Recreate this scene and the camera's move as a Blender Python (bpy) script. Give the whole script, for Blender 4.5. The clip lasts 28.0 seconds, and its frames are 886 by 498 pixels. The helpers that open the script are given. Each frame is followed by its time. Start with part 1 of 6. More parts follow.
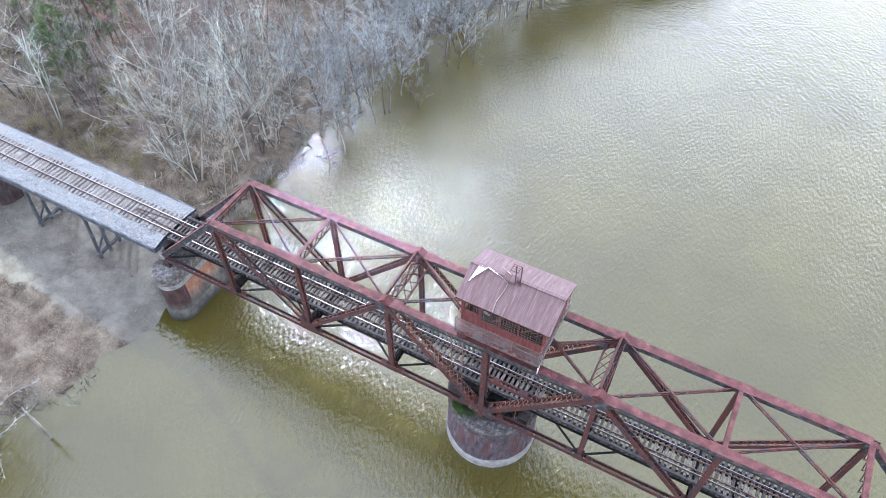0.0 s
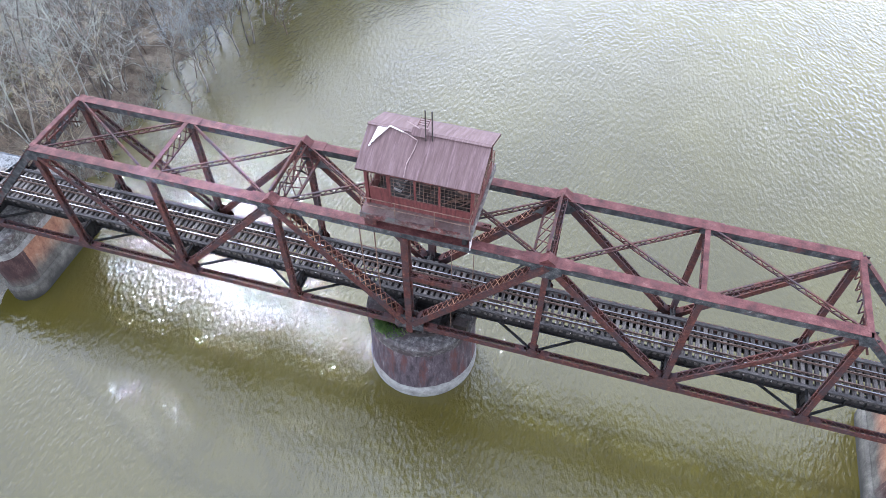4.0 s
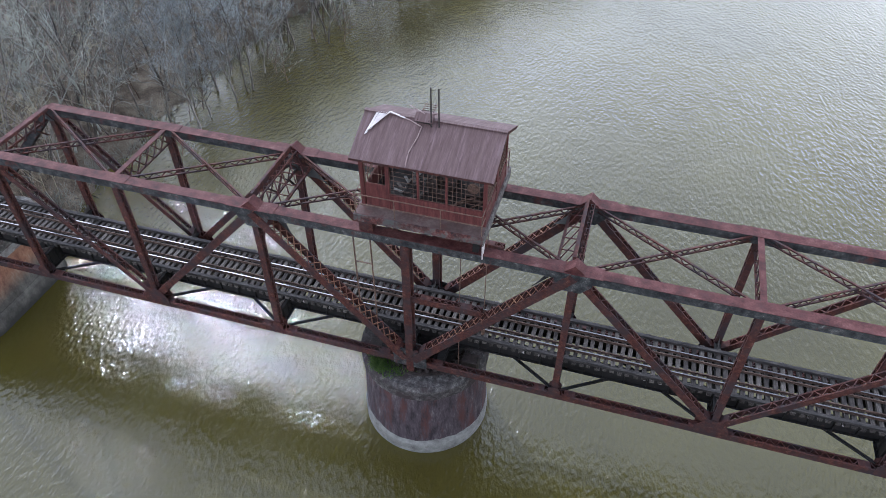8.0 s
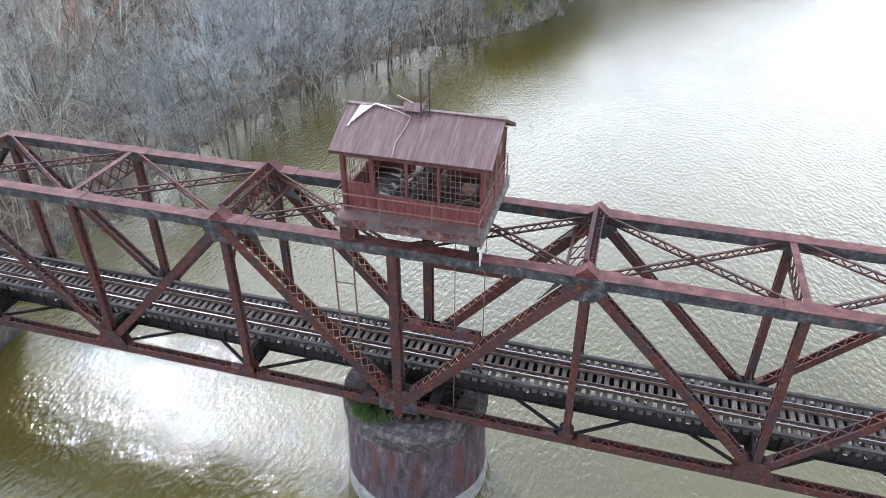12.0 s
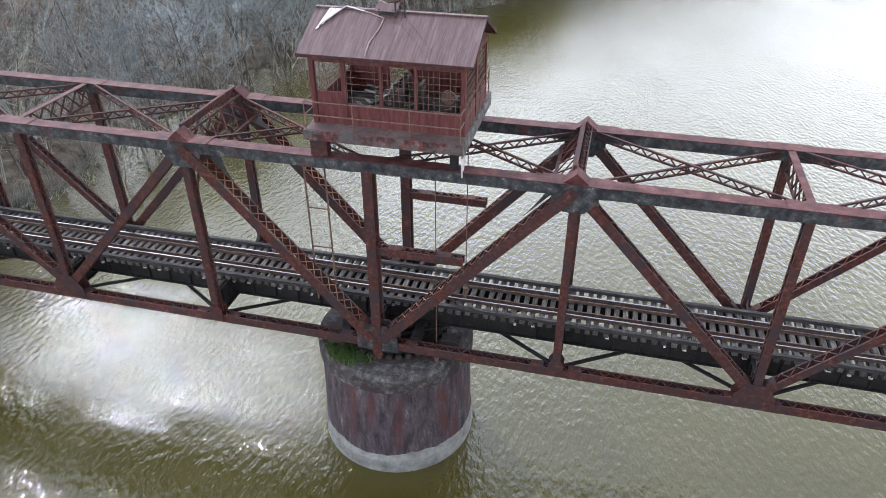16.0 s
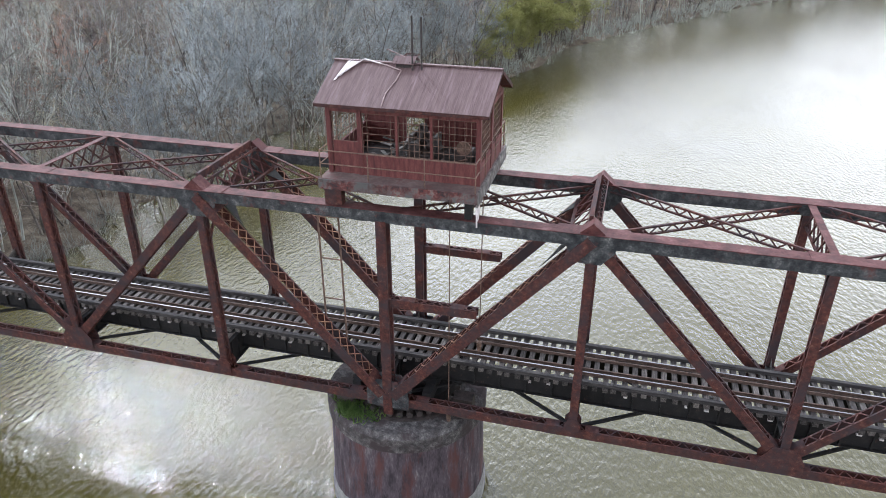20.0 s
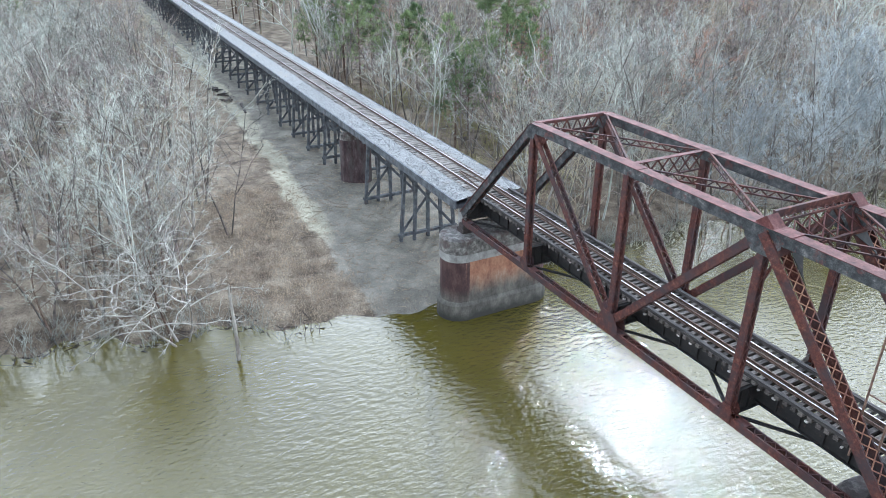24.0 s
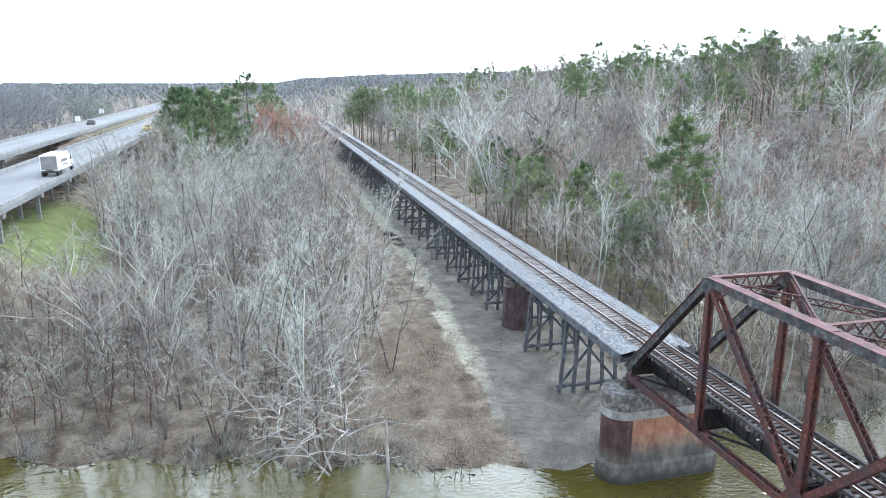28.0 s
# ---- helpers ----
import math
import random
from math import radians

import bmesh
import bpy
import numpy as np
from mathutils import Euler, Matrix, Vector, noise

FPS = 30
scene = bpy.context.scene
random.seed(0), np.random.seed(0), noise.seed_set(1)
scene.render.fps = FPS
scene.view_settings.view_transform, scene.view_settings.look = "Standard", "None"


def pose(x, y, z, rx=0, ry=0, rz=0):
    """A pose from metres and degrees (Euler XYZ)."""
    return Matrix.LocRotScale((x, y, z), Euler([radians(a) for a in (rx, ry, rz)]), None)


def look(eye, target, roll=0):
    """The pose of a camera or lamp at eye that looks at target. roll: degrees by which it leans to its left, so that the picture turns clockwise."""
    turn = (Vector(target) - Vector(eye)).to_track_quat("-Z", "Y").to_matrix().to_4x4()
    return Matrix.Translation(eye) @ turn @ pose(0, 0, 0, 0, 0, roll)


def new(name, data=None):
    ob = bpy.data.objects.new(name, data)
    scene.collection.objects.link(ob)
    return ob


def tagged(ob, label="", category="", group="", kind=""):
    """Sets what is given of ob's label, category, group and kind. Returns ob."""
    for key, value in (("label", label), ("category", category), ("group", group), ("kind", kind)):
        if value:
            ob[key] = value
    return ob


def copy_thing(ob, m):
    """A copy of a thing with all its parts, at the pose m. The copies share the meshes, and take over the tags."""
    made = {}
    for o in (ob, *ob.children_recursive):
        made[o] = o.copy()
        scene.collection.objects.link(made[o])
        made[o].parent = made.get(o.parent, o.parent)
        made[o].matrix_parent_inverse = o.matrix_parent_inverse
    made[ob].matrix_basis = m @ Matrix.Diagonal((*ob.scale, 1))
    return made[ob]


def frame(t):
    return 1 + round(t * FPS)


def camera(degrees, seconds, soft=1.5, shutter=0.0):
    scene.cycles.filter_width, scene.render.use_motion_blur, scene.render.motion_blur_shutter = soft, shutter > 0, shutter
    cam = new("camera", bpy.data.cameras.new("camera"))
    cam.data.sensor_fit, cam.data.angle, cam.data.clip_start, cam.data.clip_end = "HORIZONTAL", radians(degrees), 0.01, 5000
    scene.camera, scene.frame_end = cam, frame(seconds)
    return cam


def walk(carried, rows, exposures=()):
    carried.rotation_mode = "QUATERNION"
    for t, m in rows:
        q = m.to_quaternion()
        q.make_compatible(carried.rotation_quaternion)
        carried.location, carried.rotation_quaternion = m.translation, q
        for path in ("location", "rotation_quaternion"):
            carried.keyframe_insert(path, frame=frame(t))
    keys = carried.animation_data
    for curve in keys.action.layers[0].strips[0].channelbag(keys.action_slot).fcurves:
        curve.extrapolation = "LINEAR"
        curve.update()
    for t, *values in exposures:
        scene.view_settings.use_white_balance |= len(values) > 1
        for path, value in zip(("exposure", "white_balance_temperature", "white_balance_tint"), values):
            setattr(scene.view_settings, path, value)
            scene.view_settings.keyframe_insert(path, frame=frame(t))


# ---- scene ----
# ---- camera: a drone that sinks beside the bridge, then turns and lifts its view ----
cam = camera(63.91, 28.0, 0.9)
# seconds, x, y, z, yaw, pitch, roll
PATH_ROWS = [
    (0, 10.027, -28.100, 52.334, 28.104, -50.025, 0.046),
    (0.5, 10.010, -28.053, 50.718, 28.197, -49.993, 0.041),
    (1, 9.987, -28.012, 49.113, 28.244, -49.973, 0.050),
    (1.5, 9.969, -28.016, 47.565, 28.302, -49.979, 0.035),
    (2, 9.950, -28.059, 46.048, 27.996, -49.964, 0.040),
    (2.5, 9.910, -28.146, 44.538, 22.420, -50.023, -0.028),
    (3, 9.833, -28.153, 42.963, 16.211, -50.065, -0.098),
    (3.5, 9.784, -28.084, 41.408, 16.245, -50.111, -0.052),
    (4, 9.706, -27.957, 39.926, 16.276, -50.243, -0.036),
    (4.5, 9.595, -27.815, 38.628, 16.285, -50.572, -0.090),
    (6.5, 9.286, -27.310, 34.526, 16.534, -46.003, -0.085),
    (7, 9.261, -27.268, 33.711, 16.530, -44.964, -0.088),
    (7.5, 9.274, -27.260, 33.032, 16.605, -44.747, -0.079),
    (8, 9.310, -27.227, 32.404, 16.692, -42.559, -0.056),
    (8.5, 9.359, -27.172, 31.781, 16.762, -38.429, -0.019),
    (9, 9.391, -27.131, 31.123, 16.818, -34.390, 0.010),
    (9.5, 9.381, -27.133, 30.399, 16.858, -32.665, 0.015),
    (10, 9.342, -27.145, 29.585, 16.872, -32.682, -0.007),
    (10.5, 9.309, -27.140, 28.690, 16.888, -32.810, 0.001),
    (11, 9.286, -27.130, 27.735, 16.973, -32.868, -0.000),
    (11.5, 9.255, -27.103, 26.733, 16.663, -32.875, -0.017),
    (12, 9.233, -27.075, 25.812, 15.859, -32.968, -0.011),
    (12.5, 9.185, -27.047, 25.058, 15.722, -33.260, -0.034),
    (14.5, 9.208, -27.197, 23.146, 15.999, -32.894, 0.010),
    (15, 9.210, -27.236, 22.688, 15.591, -32.840, -0.004),
    (15.5, 9.214, -27.243, 22.220, 14.864, -32.849, 0.005),
    (16, 9.203, -27.237, 21.759, 13.825, -32.967, -0.019),
    (16.5, 9.188, -27.222, 21.331, 12.935, -33.065, -0.013),
    (17, 9.162, -27.206, 20.965, 14.005, -33.115, -0.018),
    (17.5, 9.159, -27.219, 20.726, 14.853, -33.145, 0.017),
    (18, 9.178, -27.244, 20.632, 14.931, -32.958, 0.035),
    (18.5, 9.197, -27.245, 20.625, 15.009, -31.604, 0.046),
    (19, 9.212, -27.252, 20.663, 15.062, -30.133, 0.044),
    (19.5, 9.217, -27.257, 20.728, 15.100, -28.663, 0.053),
    (20, 9.200, -27.266, 20.800, 15.088, -27.200, 0.068),
    (20.5, 9.173, -27.265, 20.874, 15.072, -26.070, 0.046),
    (21, 9.138, -27.200, 20.944, 21.123, -26.080, 0.062),
    (21.5, 9.106, -27.106, 20.981, 29.709, -25.954, 0.024),
    (22, 9.098, -26.954, 20.995, 36.925, -25.908, -0.015),
    (22.5, 9.095, -26.767, 20.999, 45.218, -25.901, 0.064),
    (24.5, 8.733, -26.190, 20.530, 65.303, -25.174, 0.054),
    (25, 8.696, -26.108, 20.347, 66.402, -24.002, 0.036),
    (25.5, 8.696, -26.081, 20.150, 67.282, -22.718, 0.021),
    (26, 8.701, -26.105, 20.003, 68.175, -20.201, 0.030),
    (26.5, 8.739, -26.207, 19.937, 69.121, -16.958, 0.013),
    (27, 8.776, -26.385, 19.956, 69.939, -13.824, -0.005),
    (27.5, 8.806, -26.625, 20.047, 73.343, -13.318, -0.015),
    (28, 8.825, -26.906, 20.171, 75.903, -13.503, -0.041),
]
# seconds, stops, kelvin, tint
EXPOSURES = [
    (0.0, 0.58, 5320, 14),
    (4.5, 0.38, 5340, 14),
    (6.5, -0.4, 5380, 12),
    (8.0, -0.5, 5380, 12),
    (9.5, -0.26, 5500, 12),
    (12.5, 0.18, 5560, 11),
    (15.0, -0.02, 5600, 11),
    (17.0, -0.25, 5700, 11),
    (20.0, -0.14, 5720, 11),
    (22.0, 0.38, 5520, 8),
    (25.0, 0.36, 5360, 6),
    (28.0, 0.4, 5350, 6),
]
walk(cam, [(t, pose(x, y, z, 90 + pitch, 0, yaw) @ pose(0, 0, 0, 0, 0, roll)) for t, x, y, z, yaw, pitch, roll in PATH_ROWS], EXPOSURES)

# ---- world, sun ----
SUN_AZ, SUN_EL = 134.0, 45.5
world = bpy.data.worlds.new("sky")
scene.world = world
world.use_nodes = True
wn, wl = world.node_tree.nodes, world.node_tree.links
bg = wn["Background"]
bg.inputs["Strength"].default_value = 0.1
sky = wn.new("ShaderNodeTexSky")
sky.sky_type = "NISHITA"
sky.sun_disc = False
sky.sun_elevation = radians(SUN_EL)
sky.sun_rotation = radians(90 - SUN_AZ)
sky.dust_density = 3.0
tc = wn.new("ShaderNodeTexCoord")
cn = wn.new("ShaderNodeTexNoise")
cn.inputs["Scale"].default_value = 2.2
cn.inputs["Detail"].default_value = 6.0
ramp = wn.new("ShaderNodeMapRange")
ramp.inputs["From Min"].default_value = 0.38
ramp.inputs["From Max"].default_value = 0.62
ramp.inputs["To Min"].default_value = 0.45
ramp.inputs["To Max"].default_value = 0.95
cloud = wn.new("ShaderNodeMix")
cloud.data_type = "RGBA"
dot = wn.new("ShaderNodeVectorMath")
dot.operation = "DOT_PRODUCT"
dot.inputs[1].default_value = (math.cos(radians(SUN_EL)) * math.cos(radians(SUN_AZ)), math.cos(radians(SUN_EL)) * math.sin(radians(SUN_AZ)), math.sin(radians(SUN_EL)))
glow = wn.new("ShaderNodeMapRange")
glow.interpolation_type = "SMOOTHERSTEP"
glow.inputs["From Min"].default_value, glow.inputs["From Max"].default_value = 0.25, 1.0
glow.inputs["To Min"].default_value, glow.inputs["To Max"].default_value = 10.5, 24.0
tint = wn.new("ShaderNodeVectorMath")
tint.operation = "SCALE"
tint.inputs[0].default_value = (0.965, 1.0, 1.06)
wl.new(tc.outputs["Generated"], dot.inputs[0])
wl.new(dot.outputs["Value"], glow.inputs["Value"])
low = wn.new("ShaderNodeSeparateXYZ")
wl.new(tc.outputs["Generated"], low.inputs["Vector"])
haze = wn.new("ShaderNodeMapRange")
haze.interpolation_type = "SMOOTHSTEP"
haze.inputs["From Min"].default_value, haze.inputs["From Max"].default_value = 0.70, 0.30
haze.inputs["To Min"].default_value, haze.inputs["To Max"].default_value = 0.0, 48.0
wl.new(low.outputs["Z"], haze.inputs["Value"])
warm = wn.new("ShaderNodeVectorMath")
warm.operation = "SCALE"
warm.inputs[0].default_value = (1.05, 1.0, 0.92)
flat = wn.new("ShaderNodeVectorMath")
flat.operation = "DOT_PRODUCT"
flat.inputs[1].default_value = (math.cos(radians(SUN_AZ)), math.sin(radians(SUN_AZ)), 0)
wl.new(tc.outputs["Generated"], flat.inputs[0])
side = wn.new("ShaderNodeMapRange")
side.interpolation_type = "SMOOTHSTEP"
side.inputs["From Min"].default_value, side.inputs["From Max"].default_value = -0.1, 0.6
side.inputs["To Min"].default_value, side.inputs["To Max"].default_value = 0.8, 1.0
wl.new(flat.outputs["Value"], side.inputs["Value"])
veil = wn.new("ShaderNodeMath")
veil.operation = "MULTIPLY"
wl.new(haze.outputs["Result"], veil.inputs[0])
wl.new(side.outputs["Result"], veil.inputs[1])
wl.new(veil.outputs[0], warm.inputs["Scale"])
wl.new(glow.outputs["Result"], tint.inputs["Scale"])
both = wn.new("ShaderNodeVectorMath")
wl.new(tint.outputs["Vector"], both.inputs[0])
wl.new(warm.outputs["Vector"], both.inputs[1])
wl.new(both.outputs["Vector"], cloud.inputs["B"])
wl.new(tc.outputs["Generated"], cn.inputs["Vector"])
wl.new(cn.outputs["Fac"], ramp.inputs["Value"])
wl.new(ramp.outputs["Result"], cloud.inputs["Factor"])
wl.new(sky.outputs["Color"], cloud.inputs["A"])
away = wn.new("ShaderNodeMapRange")
away.interpolation_type = "SMOOTHSTEP"
away.inputs["From Min"].default_value, away.inputs["From Max"].default_value = -0.5, 0.3
away.inputs["To Min"].default_value, away.inputs["To Max"].default_value = 0.5, 1.0
wl.new(dot.outputs["Value"], away.inputs["Value"])
dim = wn.new("ShaderNodeVectorMath")
dim.operation = "SCALE"
wl.new(cloud.outputs["Result"], dim.inputs[0])
wl.new(away.outputs["Result"], dim.inputs["Scale"])
wl.new(dim.outputs["Vector"], bg.inputs["Color"])
sun_data = bpy.data.lights.new("sun", "SUN")
sun_data.energy = 1.5
sun_data.angle = radians(1.2)
sun_data.color = (1.0, 0.97, 0.92)
sun = new("sun", sun_data)
sun.matrix_world = look((0, 0, 0), (-math.cos(radians(SUN_EL)) * math.cos(radians(SUN_AZ)), -math.cos(radians(SUN_EL)) * math.sin(radians(SUN_AZ)), -math.sin(radians(SUN_EL))))


# ---- materials ----
def ramp_node(nt, stops):
    r = nt.nodes.new("ShaderNodeValToRGB")
    e = r.color_ramp.elements
    while len(e) < len(stops):
        e.new(0.5)
    for el, (p, c) in zip(e, stops):
        el.position, el.color = p, (*c, 1)
    return r


def surface(name, stops, scale=1.0, rough=0.7, metal=0.0, bump=0.3, fine=18.0, stretch=(1, 1, 1), spots=None, spot_scale=3.0, spot_at=(0.55, 0.68), rand=0.0, spec=0.5, tone=False, thin=0.0):
    """Two scales of noise: a colour ramp, a finer layer that shifts it, spots of another colour, and a bump."""
    m = bpy.data.materials.new(name)
    m.use_nodes = True
    nt = m.node_tree
    n, l = nt.nodes, nt.links
    b = n["Principled BSDF"]
    geo = n.new("ShaderNodeNewGeometry")
    mp = n.new("ShaderNodeMapping")
    mp.inputs["Scale"].default_value = stretch
    l.new(geo.outputs["Position"], mp.inputs["Vector"])
    a = n.new("ShaderNodeTexNoise")
    a.inputs["Scale"].default_value, a.inputs["Detail"].default_value, a.inputs["Roughness"].default_value = scale, 5, 0.62
    f = n.new("ShaderNodeTexNoise")
    f.inputs["Scale"].default_value, f.inputs["Detail"].default_value = fine, 3
    for t in (a, f):
        l.new(mp.outputs["Vector"], t.inputs["Vector"])
    mix = n.new("ShaderNodeMath")
    mix.operation = "MULTIPLY_ADD"
    l.new(f.outputs["Fac"], mix.inputs[0])
    mix.inputs[1].default_value = 0.35
    l.new(a.outputs["Fac"], mix.inputs[2])
    sub = n.new("ShaderNodeMath")
    sub.operation = "SUBTRACT"
    l.new(mix.outputs[0], sub.inputs[0])
    sub.inputs[1].default_value = 0.175
    last = sub
    if rand:
        oi = n.new("ShaderNodeVertexColor" if tone else "ShaderNodeObjectInfo")
        if tone:
            oi.layer_name = "tone"
        ad = n.new("ShaderNodeMath")
        ad.operation = "MULTIPLY_ADD"
        l.new(oi.outputs["Color" if tone else "Random"], ad.inputs[0])
        ad.inputs[1].default_value = rand
        l.new(sub.outputs[0], ad.inputs[2])
        s2 = n.new("ShaderNodeMath")
        s2.operation = "SUBTRACT"
        l.new(ad.outputs[0], s2.inputs[0])
        s2.inputs[1].default_value = rand / 2
        last = s2
    r = ramp_node(nt, stops)
    l.new(last.outputs[0], r.inputs["Fac"])
    out = r.outputs["Color"]
    if spots:
        s = n.new("ShaderNodeTexNoise")
        s.inputs["Scale"].default_value, s.inputs["Detail"].default_value, s.inputs["Roughness"].default_value = spot_scale, 6, 0.7
        l.new(mp.outputs["Vector"], s.inputs["Vector"])
        mr = n.new("ShaderNodeMapRange")
        mr.inputs["From Min"].default_value, mr.inputs["From Max"].default_value = spot_at
        l.new(s.outputs["Fac"], mr.inputs["Value"])
        mc = n.new("ShaderNodeMix")
        mc.data_type = "RGBA"
        l.new(mr.outputs["Result"], mc.inputs["Factor"])
        l.new(out, mc.inputs["A"])
        mc.inputs["B"].default_value = (*spots, 1)
        out = mc.outputs["Result"]
    l.new(out, b.inputs["Base Color"])
    b.inputs["Roughness"].default_value, b.inputs["Metallic"].default_value = rough, metal
    b.inputs["Specular IOR Level"].default_value = spec
    if bump:
        bp = n.new("ShaderNodeBump")
        bp.inputs["Strength"].default_value, bp.inputs["Distance"].default_value = bump, 0.02
        l.new(mix.outputs[0], bp.inputs["Height"])
        l.new(bp.outputs["Normal"], b.inputs["Normal"])
    # On bare twigs this translucence stands in for backlit glare.
    if thin:
        tr = n.new("ShaderNodeBsdfTranslucent")
        l.new(out, tr.inputs["Color"])
        ms = n.new("ShaderNodeMixShader")
        ms.inputs["Fac"].default_value = thin
        l.new(b.outputs["BSDF"], ms.inputs[1])
        l.new(tr.outputs["BSDF"], ms.inputs[2])
        l.new(ms.outputs["Shader"], n["Material Output"].inputs["Surface"])
    return m


RED = surface("red_oxide_paint", [(0.3, (0.04, 0.015, 0.015)), (0.48, (0.093, 0.031, 0.03)), (0.62, (0.136, 0.053, 0.05)), (0.75, (0.203, 0.109, 0.1))], 1.6, 0.66, fine=12, spots=(0.085, 0.036, 0.036), spot_scale=2.2, spot_at=(0.54, 0.68), spec=0.25)
RUST = surface("rusted_red_steel", [(0.3, (0.039, 0.015, 0.013)), (0.46, (0.074, 0.024, 0.02)), (0.58, (0.11, 0.037, 0.027)), (0.68, (0.157, 0.067, 0.049)), (0.78, (0.282, 0.22, 0.193))], 5.0, 0.8, fine=26, spots=(0.046, 0.032, 0.036), spot_scale=0.7, spot_at=(0.42, 0.62), spec=0.35)
LACING = surface("orange_rusted_lacing", [(0.3, (0.09, 0.035, 0.025)), (0.5, (0.19, 0.085, 0.05)), (0.7, (0.31, 0.17, 0.10))], 1.2, 0.85, fine=20, spots=(0.12, 0.04, 0.035), spot_scale=0.4, spot_at=(0.5, 0.62))
# Flaking paint of its own, plus stops darkened to strengthen the shaded sides.
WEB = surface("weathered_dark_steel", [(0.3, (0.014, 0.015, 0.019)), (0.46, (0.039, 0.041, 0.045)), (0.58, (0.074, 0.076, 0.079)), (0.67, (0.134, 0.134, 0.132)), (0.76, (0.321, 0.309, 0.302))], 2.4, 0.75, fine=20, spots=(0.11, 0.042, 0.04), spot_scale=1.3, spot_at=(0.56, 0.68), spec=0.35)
# Black paint lowered further, so the shade under the deck sits in the colour.
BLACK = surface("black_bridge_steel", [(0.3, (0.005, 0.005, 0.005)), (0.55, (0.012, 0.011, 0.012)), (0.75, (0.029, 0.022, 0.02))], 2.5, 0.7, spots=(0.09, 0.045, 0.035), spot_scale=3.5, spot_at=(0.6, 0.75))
TIE = surface("creosoted_tie_wood", [(0.3, (0.035, 0.03, 0.029)), (0.5, (0.081, 0.07, 0.065)), (0.7, (0.176, 0.157, 0.143))], 2.0, 0.9, fine=9, stretch=(8, 1, 8), rand=0.35)
GUARD = surface("guard_timber", [(0.3, (0.02, 0.018, 0.02)), (0.5, (0.04, 0.036, 0.036)), (0.7, (0.09, 0.08, 0.075))], 2.0, 0.9, stretch=(0.6, 5, 5))
RAIL_TOP = surface("polished_rail", [(0.3, (0.19, 0.187, 0.195)), (0.7, (0.30, 0.297, 0.31))], 4, 0.38, 1.0, bump=0)
RAIL_SIDE = surface("rusty_rail", [(0.3, (0.06, 0.04, 0.032)), (0.7, (0.14, 0.09, 0.07))], 6, 0.8)
BALLAST = surface("grey_ballast", [(0.25, (0.089, 0.09, 0.09)), (0.43, (0.178, 0.18, 0.181)), (0.58, (0.259, 0.262, 0.263)), (0.75, (0.363, 0.365, 0.363))], 7.0, 0.95, bump=1.0, fine=22, spots=(0.25, 0.235, 0.215), spot_scale=0.5, spot_at=(0.54, 0.7))
CRIB = surface("brown_soiled_ballast", [(0.25, (0.09, 0.08, 0.07)), (0.5, (0.19, 0.17, 0.15)), (0.75, (0.36, 0.33, 0.30))], 8.0, 0.95, bump=1.0, fine=24, spots=(0.28, 0.27, 0.26), spot_scale=0.7, spot_at=(0.5, 0.62))
TRESTLE = surface("blue_black_trestle_steel", [(0.3, (0.035, 0.039, 0.048)), (0.5, (0.085, 0.093, 0.107)), (0.7, (0.17, 0.178, 0.195))], 1.6, 0.8, spots=(0.12, 0.07, 0.05), spot_scale=2, spot_at=(0.58, 0.72))
CONC = surface("pier_concrete", [(0.32, (0.034, 0.026, 0.033)), (0.45, (0.07, 0.053, 0.064)), (0.56, (0.105, 0.083, 0.096)), (0.66, (0.16, 0.135, 0.146)), (0.76, (0.30, 0.275, 0.275))], 1.5, 0.9, stretch=(1.7, 1.7, 0.4), fine=11, spots=(0.11, 0.045, 0.043), spot_scale=0.6, spot_at=(0.5, 0.64), bump=0.8)
CAP = surface("mottled_grey_cap", [(0.3, (0.05, 0.047, 0.045)), (0.48, (0.14, 0.132, 0.125)), (0.6, (0.23, 0.22, 0.205)), (0.75, (0.42, 0.41, 0.39))], 2.5, 0.95, fine=14, spots=(0.10, 0.075, 0.07), spot_scale=1.2, spot_at=(0.5, 0.62), bump=0.8)
PIVOT_CAP = surface("dark_mottled_pivot_cap", [(0.3, (0.03, 0.027, 0.028)), (0.48, (0.085, 0.078, 0.078)), (0.6, (0.15, 0.14, 0.135)), (0.75, (0.30, 0.285, 0.27))], 3.2, 0.95, fine=16, spots=(0.055, 0.04, 0.042), spot_scale=0.9, spot_at=(0.46, 0.6), bump=0.9)
CONC_LIGHT = surface("pale_wet_concrete", [(0.25, (0.15, 0.145, 0.14)), (0.5, (0.29, 0.285, 0.275)), (0.75, (0.44, 0.43, 0.41))], 1.5, 0.9, bump=0.5, spots=(0.16, 0.12, 0.12), spot_scale=1.2, spot_at=(0.56, 0.7))
MAROON = surface("maroon_stained_concrete", [(0.25, (0.029, 0.021, 0.026)), (0.47, (0.068, 0.043, 0.047)), (0.6, (0.108, 0.078, 0.081)), (0.75, (0.202, 0.172, 0.176))], 1.6, 0.9, stretch=(1.4, 1.4, 0.5), bump=0.6, spots=(0.10, 0.088, 0.085), spot_scale=0.9, spot_at=(0.5, 0.62))
ROOF = surface("red_painted_roof_tin", [(0.3, (0.1, 0.06, 0.059)), (0.5, (0.132, 0.083, 0.082)), (0.68, (0.164, 0.11, 0.107))], 1.4, 0.66, stretch=(4.0, 0.35, 0.35), fine=9, spec=0.3, spots=(0.22, 0.15, 0.16), spot_scale=1.6, spot_at=(0.5, 0.72))
